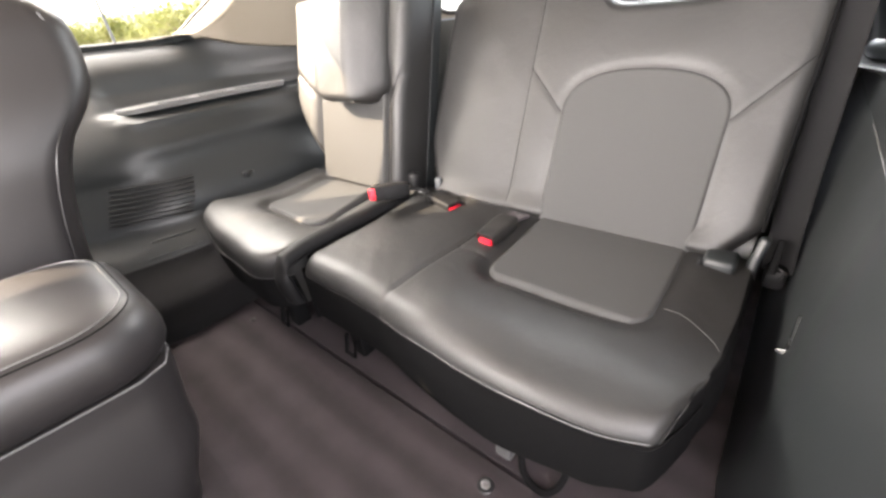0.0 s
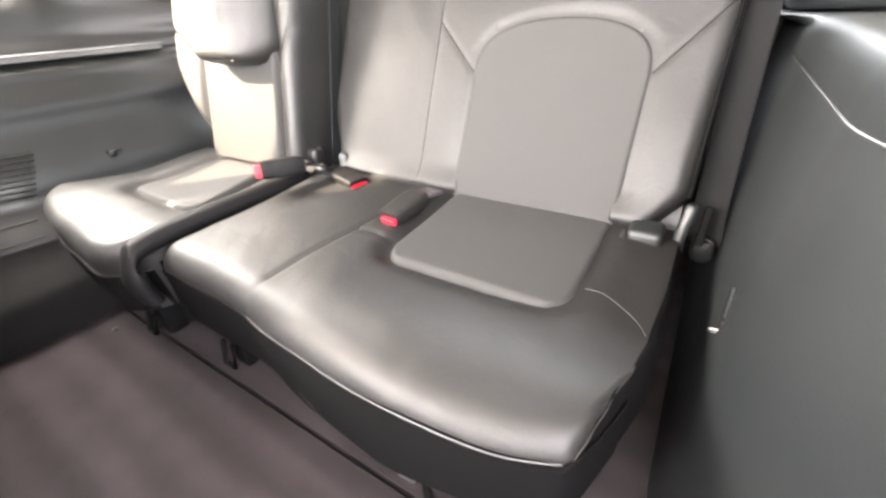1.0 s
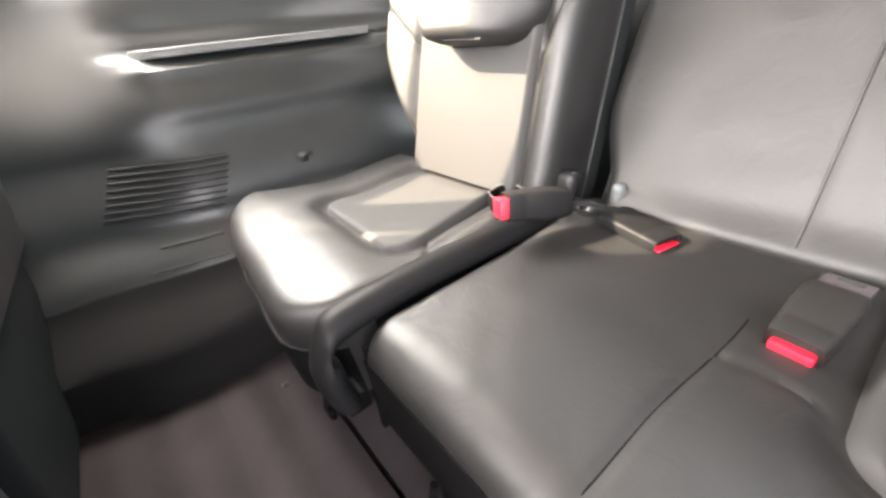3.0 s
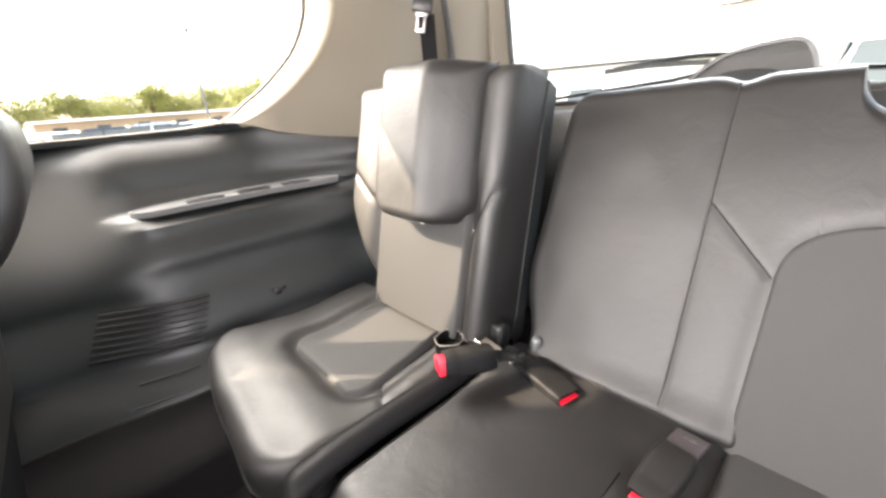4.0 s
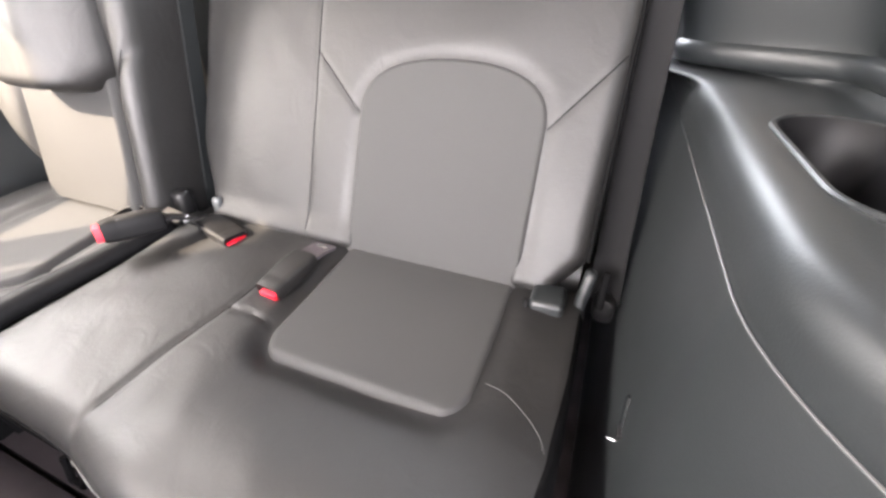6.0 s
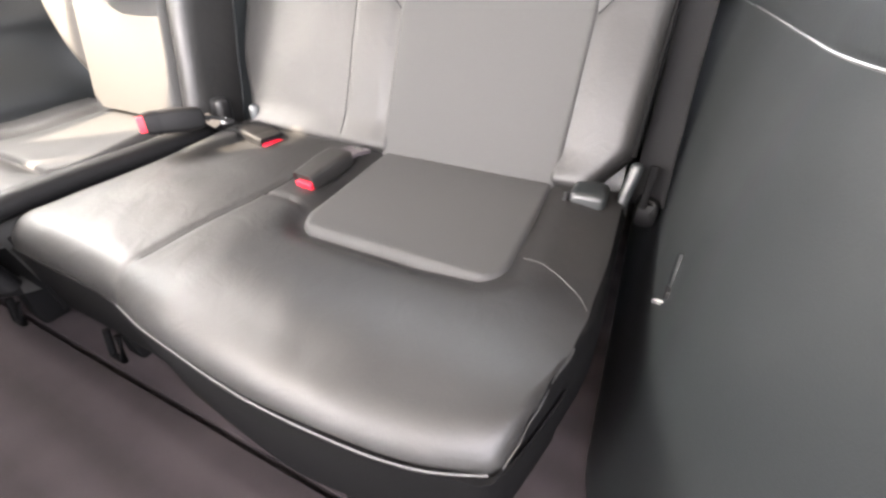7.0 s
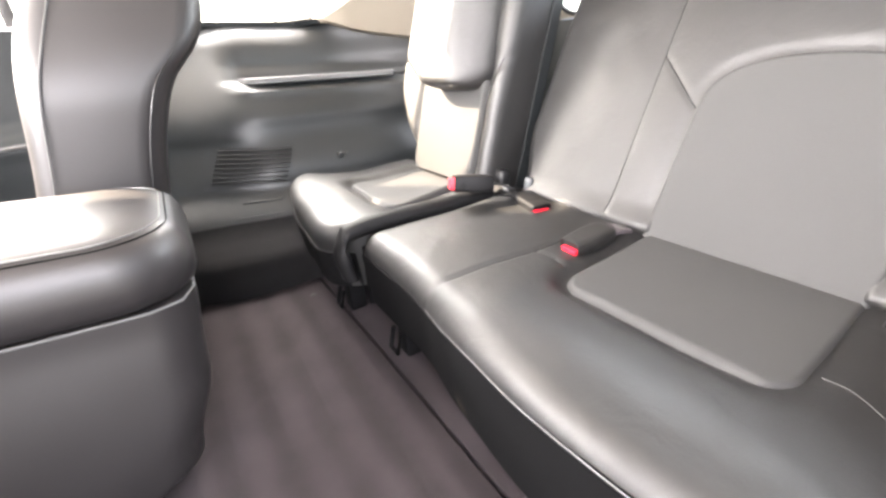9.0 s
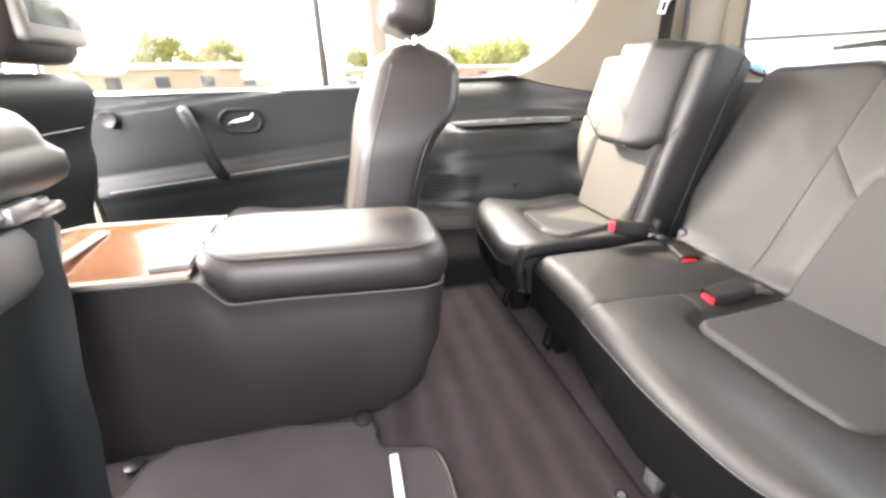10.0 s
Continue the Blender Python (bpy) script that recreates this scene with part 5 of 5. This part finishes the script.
def tumbled_seat():
    ob = thing("tumbled_seat", (-0.2, -0.80, 0.0), "second-row seat folded and tumbled forward, grey underside showing", "car seat", "cabin seats")
    def side(z):
        return along([(0.0, -0.40), (0.25, -0.42), (0.45, -0.475), (0.53, -0.50)], z)

    base, base2 = [], []
    for z in steps(0.015, 0.515, 16):
        base.append([(x, -0.58 - 0.03 * smooth(0.3, 0.0, z) + 0.03 * shoulder(x - side(z), 0.05) / 0.05, z) for x in steps(side(z), 0.12, 30)])
        base2.append([(x, -0.92, z) for x in steps(side(z), 0.12, 30)])
    part("seat_base", solid(base, base2), DOORTRIM, ob)
    rows = []
    for z, g in ((0.541, 0.05), (0.543, 0.025), (0.552, 0.008), (0.566, 0.0), (0.59, -0.002), (0.604, 0.004), (0.612, 0.004), (0.628, 0.0), (0.65, 0.004), (0.666, 0.014), (0.677, 0.03), (0.682, 0.06)):
        x0 = along([(0.54, -0.635), (0.58, -0.622), (0.64, -0.592), (0.69, -0.57)], z)
        rows.append([(x, y, z + 0.008 * math.sin(6 * x)) for x, y in rounded(x0 + g, 0.12, -0.92 + g, -0.555 - g - 0.25 * max(0, z - 0.6), 0.055, 8)])
    part("seat_cushion", sheet(rows, ring=True, caps=True), SMOOTHLEATHER, ob, "grey-lit leather cushion side")
    rows = []
    for z, g in ((0.415, 0.03), (0.425, 0.012), (0.445, 0.0), (0.490, 0.0), (0.512, 0.010), (0.520, 0.03)):
        x0 = lerp(-0.515, -0.560, (z - 0.42) / 0.09)
        rows.append([(x, y, z) for x, y in rounded(x0 + g, -0.30, -0.80, -0.566 - g, 0.03, 6)])
    part("hinge_cover", sheet(rows, ring=True, caps=True), GREYPLASTIC, ob, "light grey hinge cover")
    part("latch_bar", tube([(-0.53, -0.575, 0.532), (-0.40, -0.57, 0.538), (0.05, -0.57, 0.538)], 0.009), STEEL, ob)
    part("latch_claw", join(block((-0.555, -0.60, 0.512), (-0.50, -0.562, 0.528), 0.006), block((-0.50, -0.60, 0.520), (-0.44, -0.556, 0.548), 0.008)), STEEL, ob)
    return ob


def front_seat(x0, x1, group="cabin seats"):
    xc = (x0 + x1) / 2
    ob = thing("front_seat", (xc, -0.95, 0.0), "black leather front seat seen from behind with headrest screen", "car seat", group)
    def ring(z, g):
        y1 = along([(0.10, -0.97), (0.28, -0.935), (0.50, -0.87), (0.70, -0.80)], z)
        w = (x1 - x0) / 2 - 0.03 * smooth(0.45, 0.72, z) - g
        return [(x, y, z - 0.018 * abs((x - xc) / w) ** 4 * smooth(0.5, 0.7, z)) for x, y in rounded(xc - w, xc + w, y1 - 0.15 + g * 0.7, y1 - g * 0.7, max(0.015, 0.055 - g * 0.4), 8)]

    rings = [ring(z, 0.0) for z in steps(0.10, 0.67, 26)] + [ring(0.69, 0.006), ring(0.705, 0.016), ring(0.716, 0.032), ring(0.721, 0.055)]
    part("backrest", sheet(rings, ring=True, caps=True), DOORTRIM, ob)
    line = [(x, along([(0.50, -0.87), (0.70, -0.80)], 0.575) + 0.0005 - 0.02 * abs((x - xc) / 0.21) ** 8, 0.575) for x in steps(xc - 0.20, xc + 0.20, 24)]
    part("pocket_line", tube(line, 0.003, 6), PIPING, ob)
    head = part("headrest", headrest_geo(0.29, 0.22, 0.12, Matrix.Translation((xc, -0.815, 0.840)) @ pose(0, 0, 0, -12)), SMOOTHLEATHER, ob)
    part("screen_frame", block((xc - 0.115, -0.775, 0.770), (xc + 0.115, -0.742, 0.925), 0.022, 3), GREYPLASTIC, head, "grey screen housing in the headrest")
    part("screen", block((xc - 0.095, -0.745, 0.808), (xc + 0.095, -0.740, 0.912), 0.002), CARGLASS, head)
    for x in (xc - 0.06, xc + 0.06):
        part("headrest_post", tube([(x, -0.86, 0.66), (x, -0.84, 0.80)], 0.007, 8), STEEL, ob)
    part("cushion", cushion(x0, x1, -1.08, lambda x: -1.55, lambda x, y: 0.30, lambda x: 0.10, 0.05, 0.05, 0.06, 30), SMOOTHLEATHER, ob)
    part("base_frame", block((x0 + 0.03, -1.5, 0.002), (x1 - 0.03, -1.0, 0.105), 0.02), BLACK, ob)
    return ob


console()
second_row_seat()
tumbled_seat()
front_seat(-1.31, -0.81)
front_seat(-0.26, 0.24)


def floor_items():
    rows = [(-0.455, -0.142), (-0.425, -0.128), (-0.41, -0.08), (-0.395, -0.035), (-0.35, -0.02), (-0.29, -0.018), (-0.15, -0.015), (0.0, -0.015), (0.11, -0.03), (0.13, -0.10), (0.13, -0.58), (-0.50, -0.58), (-0.505, -0.20), (-0.485, -0.145)]
    line = [(p.x, p.y) for p in spline([(x, y, 0) for x, y in rows + rows[:1]], 5)[:-1]]
    mat_ob = thing("floor_mat", (-0.2, -0.25, 0.004), "dark grey carpet floor mat with bound edge", "floor mat")
    part("mat_face", prism(line, "z", 0.003, 0.011), MAT, mat_ob, smooth=False)
    part("binding", tube([(x, y, 0.009) for x, y in line + line[:1]], 0.0045, 6), PLASTIC, mat_ob, "raised bound edge")
    rail = thing("seat_rail", (-0.33, -0.11, 0.011), "pale bare metal seat anchor on the floor mat", "seat anchor")
    part("bar", block((-0.40, -0.121, 0.011), (-0.26, -0.103, 0.022), 0.004), PAINT_WHITE, rail)
    for x, y in ((-0.227, 0.267), (-0.975, 0.262)):
        b = thing("floor_bolt", (x, y, 0.0), "round steel bolt in the carpet", "bolt", "floor bolts")
        k = 1.0 if x > -0.5 else 0.45
        part("washer", lathe([(r * k, h * k) for r, h in ((0.0, 0.0), (0.014, 0.0), (0.014, 0.002), (0.012, 0.004), (0.0, 0.004))], 18, (x, y, 0)), BLACK, b)
        part("head", lathe([(r * k, h * k) for r, h in ((0.0, 0.004), (0.0075, 0.004), (0.0075, 0.0075), (0.0065, 0.008), (0.0035, 0.008), (0.0035, 0.005), (0.0, 0.005))], 12, (x, y, 0)), STEEL if k == 1 else BLACK, b)


floor_items()


# ---- outside ----
GROUND = -0.85


def spot(yaw, dist, z=GROUND):
    """A place on the ground outside, by its bearing from the cabin (degrees left of straight back)."""
    a = radians(yaw)
    return Vector((-0.2 - dist * math.sin(a), dist * math.cos(a), z))


def ground():
    rows = [[(x, y, GROUND + 0.02 * noise.noise(Vector((x * 0.2, y * 0.2, 0)))) for x in steps(-60, 60, 50)] for y in steps(-60, 60, 50)]
    far = [[(1500 * math.cos(a), 1500 * math.sin(a), GROUND - 0.06) for a in steps(0, 2 * math.pi, 49)[:-1]]]
    geo = join(sheet(rows), (far[0], [tuple(range(48))]))
    solo("ground", geo, ASPHALT, "grey sunlit parking lot asphalt", "ground", kind="structure")
    lines = [block((x, -4, GROUND + 0.02), (x + 0.12, 4, GROUND + 0.035), 0) for x in (-14.0, -11.2, -8.4)]
    for g in lines:
        solo("road", g, PAINT_WHITE, "white painted parking bay line", "marking", kind="structure")


def car(name, paint, m, label, tall=1.55, long=4.6, cabin=(0.22, 0.34, 0.74, 0.93)):
    """A parked car: lofted body and cabin, windows, four wheels with rims, lamps and bumpers; m is its pose."""
    ob = new(name)
    ob.matrix_world = m
    tagged(ob, label, "car", "parked cars")
    half, belt = 0.92, tall * 0.60

    def add(nm, geo, mat, parent=None, lab=""):
        o = new(nm, mesh_of(nm, geo, mat))
        o.parent = parent or ob
        return tagged(o, lab)

    def section(x, z0, z1, w, r=0.22):
        pts = []
        for k in range(20):
            a = 2 * math.pi * k / 20
            c, s = math.cos(a), math.sin(a)
            pts.append((x, math.copysign(abs(c) ** 0.4, c) * w, (z0 + z1) / 2 + math.copysign(abs(s) ** 0.45, s) * (z1 - z0) / 2))
        return pts

    L = long / 2
    body = [section(-L, 0.40, 0.70, 0.70), section(-L + 0.08, 0.26, belt * 0.86, 0.84), section(-L + 0.5, 0.24, belt * 0.92, half), section(-L * 0.3, 0.22, belt, half), section(L * 0.5, 0.22, belt, half), section(L - 0.25, 0.25, belt * 0.98, half * 0.96), section(L - 0.04, 0.32, belt * 0.9, 0.82), section(L, 0.45, belt * 0.75, 0.7)]
    shell = add("body", sheet(body, ring=True, caps=True), paint)
    a, b, c, d = (-L + long * q for q in cabin)
    top = [[(a, -0.80, belt - 0.05), (a, 0.80, belt - 0.05)], [(b, -0.62, tall - 0.03), (b, 0.62, tall - 0.03)], [(lerp(b, c, 0.5), -0.64, tall + 0.01), (lerp(b, c, 0.5), 0.64, tall + 0.01)], [(c, -0.62, tall - 0.02), (c, 0.62, tall - 0.02)], [(d, -0.80, belt - 0.05), (d, 0.80, belt - 0.05)]]
    low = [[(p[0], p[1] * 1.0, belt - 0.08) for p in r] for r in [[(a, -0.84, 0), (a, 0.84, 0)], [(b, -0.85, 0), (b, 0.85, 0)], [(lerp(b, c, .5), -0.86, 0), (lerp(b, c, .5), 0.86, 0)], [(c, -0.85, 0), (c, 0.85, 0)], [(d, -0.84, 0), (d, 0.84, 0)]]]
    roof = add("roof", solid(top, low), paint)
    for s in (-1, 1):
        for p, q in ((a + 0.30, lerp(b, c, 0.42)), (lerp(b, c, 0.50), d - 0.32)):
            z0, z1 = belt + 0.02, tall - 0.12
            pa, qa = max(p, b + 0.02 if p > b else p + 0.12), min(q, c - 0.02 if q < c else q - 0.12)
            win = [[(p, s * 0.842, z0), (q, s * 0.842, z0)], [(pa, s * 0.70, z1), (qa, s * 0.70, z1)]]
            add("window", solid(win, [[(v[0], v[1] - s * 0.03, v[2]) for v in r] for r in win]), CARGLASS, roof)
    for p, q in ((a, b), (d, c)):
        e = 0.012 if p < q else -0.012
        win = [[(lerp(p, q, 0.15) - e, -0.72, lerp(belt, tall, 0.12)), (lerp(p, q, 0.15) - e, 0.72, lerp(belt, tall, 0.12))], [(lerp(p, q, 0.86) - e, -0.58, lerp(belt, tall, 0.82)), (lerp(p, q, 0.86) - e, 0.58, lerp(belt, tall, 0.82))]]
        add("windscreen", solid(win, [[(v[0] + e * 2, v[1], v[2] - 0.02) for v in r] for r in win]), CARGLASS, roof)
    for x in (-L + 0.85, L - 0.85):
        for s in (-1, 1):
            tyre = add("tyre", lathe([(0.20, -0.10), (0.31, -0.11), (0.34, -0.07), (0.34, 0.07), (0.31, 0.11), (0.20, 0.10)], 24, (x, s * 0.84, 0.34), "y"), RUBBER)
            add("rim", lathe([(0.0, -0.09), (0.06, -0.10), (0.20, -0.095), (0.20, 0.095), (0.06, 0.10), (0.0, 0.09)], 16, (x, s * 0.85, 0.34), "y"), STEEL, tyre)
    for s in (-1, 1):
        add("headlamp", block((-L - 0.01, s * 0.62 - 0.14, 0.60), (-L + 0.18, s * 0.62 + 0.14, 0.74), 0.04), CARGLASS, shell)
        add("tail_lamp", block((L - 0.16, s * 0.66 - 0.12, 0.68), (L + 0.005, s * 0.66 + 0.12, 0.86), 0.03), PAINT_RED, shell)
        add("mirror", block((a + 0.32, s * 0.98 - 0.09, belt + 0.02), (a + 0.46, s * 0.98 + 0.09, belt + 0.17), 0.04), paint, shell)
    add("bumper", block((-L - 0.03, -0.75, 0.34), (-L + 0.15, 0.75, 0.50), 0.05), BLACK, shell)
    add("grille", block((-L - 0.02, -0.42, 0.52), (-L + 0.10, 0.42, 0.70), 0.03), BLACK, shell)
    return ob


def at_spot(yaw, dist, turn):
    return Matrix.Translation(spot(yaw, dist)) @ pose(0, 0, 0, 0, 0, turn)


def buildings():
    white = thing("white_building", (0.0, 26, GROUND), "long white sided workshop building with open garage door", "building")
    # wall round the open door
    x0, x1, gx0, gx1, y = -6.5, 12.0, 0.15, 2.35, 25.0
    for a, b, z0, z1 in ((x0, gx0, GROUND, 3.9), (gx1, x1, GROUND, 3.9), (gx0, gx1, 2.95, 3.9)):
        part("wall", block((a, y, z0), (b, y + 0.3, z1), 0), SIDING, white, smooth=False)
    for k in range(18):
        part("siding_rib", block((x0, y - 0.03, -0.7 + 0.26 * k), (gx0, y - 0.002, -0.68 + 0.26 * k), 0), SIDING, white, smooth=False)
        part("siding_rib", block((gx1, y - 0.03, -0.7 + 0.26 * k), (x1, y - 0.002, -0.68 + 0.26 * k), 0), SIDING, white, smooth=False)
    part("door_bay", join(block((gx0, y + 0.3, GROUND), (gx0 + 0.1, y + 4, 3.0), 0), block((gx1 - 0.1, y + 0.3, GROUND), (gx1, y + 4, 3.0), 0), block((gx0, y + 4, GROUND), (gx1, y + 4.2, 3.0), 0), block((gx0, y + 0.3, 2.98), (gx1, y + 4.2, 3.1), 0)), DARKIN, white, "dark open garage bay", smooth=False)
    for k in range(4):
        part("bay_lamp", block((1.72 - 0.24 * k, y + 0.5 + 0.95 * k, 2.74), (2.05 - 0.24 * k, y + 0.62 + 0.95 * k, 2.78), 0.01), LAMP, white)
    part("roof", block((x0 - 0.4, y - 0.5, 3.9), (x1 + 0.4, y + 12, 4.15), 0.03), ROOFING, white)
    part("gutter", tube([(x0 - 0.4, y - 0.55, 3.92), (x1 + 0.4, y - 0.55, 3.92)], 0.06), PLASTIC, white)
    shed = thing("pale_building", spot(33, 48), "pale distant warehouse with low pitched roof", "building")
    c = spot(33, 48)
    m = Matrix.Translation(c) @ pose(0, 0, 0, 0, 0, 30)
    part("wall", moved(block((-16, 0, 0), (14, 8, 3.9), 0), m), SIDING, shed, smooth=False)
    part("roof", moved(prism([(-16.5, 3.9), (14.5, 3.9), (14.5, 4.1), (4, 4.9), (-10, 5.0), (-16.5, 4.2)], "y", -0.4, 8.4), m), ROOFING, shed, smooth=False)
    part("fascia", moved(block((-16.5, -0.45, 3.7), (14.5, -0.40, 3.95), 0), m), PLASTIC, shed, smooth=False)
    tan = thing("tan_building", spot(105, 46), "long low tan building with pale roof edge", "building")
    m = Matrix.Translation(spot(105, 46)) @ pose(0, 0, 0, 0, 0, 105 + 2)
    part("wall", moved(block((-10, 0, 0), (9, 8, 2.5), 0), m), TANWALL, tan, smooth=False)
    part("roof", moved(block((-10.5, -0.6, 2.5), (9.5, 8.6, 2.95), 0.05), m), ROOFING, tan)
    for k in range(5):
        part("window", moved(block((-8 + 3.6 * k, -0.06, 1.0), (-6.9 + 3.6 * k, 0.05, 1.9), 0), m), CARGLASS, tan, smooth=False)
    part("door", moved(block((7.2, -0.06, 0.0), (8.2, 0.05, 2.1), 0), m), DARKIN, tan, smooth=False)
    brown = thing("brick_building", spot(78, 60), "low brown building beyond the parked cars", "building")
    m = Matrix.Translation(spot(78, 60)) @ pose(0, 0, 0, 0, 0, 78)
    part("wall", moved(block((-14, 0, 0), (14, 8, 2.3), 0), m), TANWALL, brown, smooth=False)
    part("roof", moved(block((-14.4, -0.5, 2.3), (14.4, 8.5, 2.6), 0.05), m), ROOFING, brown)
    for k in range(7):
        part("window", moved(block((-12.5 + 3.8 * k, -0.06, 0.9), (-11.3 + 3.8 * k, 0.05, 1.8), 0), m), CARGLASS, brown, smooth=False)


def tree(seed, high, spread, label):
    """A tapered trunk with limbs and a ragged crown of many small leaf clumps."""
    rnd = random.Random(seed)
    ob = thing("tree", (0, 0, 0), label, "tree", "trees beyond the lot")
    trunk = []
    for h, r in ((0, 0.22), (0.15, 0.16), (0.45, 0.11), (0.8, 0.05), (0.95, 0.02)):
        trunk.append((0.1 * math.sin(3 * h + seed), 0.1 * math.cos(2 * h), h * high, r * high / 6))
    rows = [[(x + r * math.cos(a), y + r * math.sin(a), z) for a in steps(0, 2 * math.pi, 11)[:-1]] for x, y, z, r in trunk]
    part("trunk", sheet(rows, ring=True, caps=True), BARK, ob)
    clumps = []
    for k in range(11):
        h = high * rnd.uniform(0.3, 0.8)
        a = 2.4 * k + rnd.uniform(-0.4, 0.4)
        reach = spread * rnd.uniform(0.45, 0.95) * (1.15 - abs(h / high - 0.5))
        tip = Vector((reach * math.cos(a), reach * math.sin(a), h + high * rnd.uniform(0.05, 0.2)))
        part("limb", tube(spline([(0, 0, h * 0.75), tip * 0.5 + Vector((0, 0, h * 0.42)), tip], 4), 0.03 * high / 6, 6), BARK, ob)
        clumps += [tip, tip * 0.65 + Vector((0, 0, high * 0.26))]
    clumps += [Vector((rnd.gauss(0, 0.3) * spread, rnd.gauss(0, 0.3) * spread, high * rnd.uniform(0.55, 1.0))) for _ in range(14)]
    verts, faces = [], []
    for c in clumps:
        size = spread * rnd.uniform(0.2, 0.42)
        for _ in range(95):
            p = c + Vector((rnd.gauss(0, 0.5), rnd.gauss(0, 0.5), rnd.gauss(0, 0.42))) * size
            u = Vector((rnd.gauss(0, 1), rnd.gauss(0, 1), rnd.gauss(0, 1))).normalized()
            w = u.cross(Vector((rnd.gauss(0, 1), rnd.gauss(0, 1), rnd.gauss(0, 1)))).normalized()
            s = high * rnd.uniform(0.014, 0.03)
            k = len(verts)
            verts += [p - u * s, p + w * s * 0.6, p + u * s, p - w * s * 0.6]
            faces.append((k, k + 1, k + 2, k + 3))
    crown = new("crown", mesh_of("crown", (verts, faces), LEAF, (0, 0, 0), False))
    crown.parent = ob
    return ob


def outside():
    ground()
    buildings()
    car("white_pickup", PAINT_WHITE, at_spot(0.2, 9.3, 92), "white parked car facing the tailgate", 2.04, 5.2)
    car("blue_car", PAINT_BLUE, at_spot(42.5, 13, 135), "bright blue parked hatchback", 1.62, 4.3)
    car("white_suv", PAINT_WHITE, at_spot(28, 19, 115), "white parked estate car", 1.72, 4.8)
    car("silver_car", PAINT_SILVER, at_spot(93, 15, 10), "silver parked saloon beside the car", 1.5, 4.6)
    for k, (paint, word) in enumerate(((PAINT_WHITE, "white"), (PAINT_DARK, "black"), (PAINT_SILVER, "silver"), (PAINT_WHITE, "white"), (PAINT_RED, "dark red"), (PAINT_WHITE, "white"))):
        car("parked_car", paint, at_spot(90 - 4.3 * k, 30, 80 - 4 * k), word + " parked car in the far row", 1.5 + 0.04 * (k % 3), 4.5)
    pole = thing("light_pole", spot(75.6, 34), "tall grey parking lot light pole", "light pole")
    b = spot(75.6, 34)
    part("shaft", tube([b, b + Vector((0, 0, 7.2))], 0.09, 10), GREYPLASTIC, pole)
    part("lamp_head", block(b + Vector((-0.5, -0.15, 7.1)), b + Vector((0.5, 0.15, 7.25)), 0.04), STEEL, pole)
    part("base", lathe([(0.3, 0), (0.3, 0.7), (0.22, 0.72), (0.0, 0.72)], 16, b), SIDING, pole)
    one = tree(3, 7.5, 2.9, "leafy green tree at the edge of the lot")
    two = tree(8, 6.6, 4.6, "broad yellow-green tree at the edge of the lot")
    one.matrix_basis = Matrix.Translation(spot(108.5, 68))
    two.matrix_basis = Matrix.Translation(spot(69.2, 66))
    places = [(113.5, 72, 0.85, 1), (117, 70, 1.0, 0), (103.5, 74, 0.72, 0), (101, 76, 0.75, 1), (97, 80, 0.7, 0), (92, 78, 0.8, 1), (88, 75, 0.75, 0), (84.5, 72, 0.7, 1), (81, 74, 0.8, 0), (78, 76, 0.65, 1), (75, 74, 0.7, 0), (72, 70, 0.8, 1), (66.5, 72, 0.8, 0), (63, 76, 0.7, 1), (86, 90, 0.9, 1), (80, 92, 0.95, 1), (76.5, 88, 0.9, 1), (71, 90, 0.9, 1), (90.5, 92, 0.9, 1), (95, 88, 0.8, 1), (111, 80, 0.8, 1), (105.5, 84, 0.8, 1), (100, 86, 0.8, 1), (98.5, 80, 0.7, 1), (94.5, 82, 0.8, 1), (86.5, 78, 0.8, 1), (83, 82, 0.8, 1), (79.5, 80, 0.8, 1), (74, 82, 0.8, 1), (69.5, 84, 0.9, 1), (67.5, 80, 0.8, 1), (64.5, 84, 0.8, 1)]
    for yaw, dist, size, which in places:
        size *= 1.35 if yaw > 95 else 1.1
        src = (one, two)[which]
        copy = copy_thing(src, Matrix.Translation(spot(yaw, dist)) @ pose(0, 0, 0, 0, 0, yaw * 37))
        copy.scale = (size, size, size)


outside()
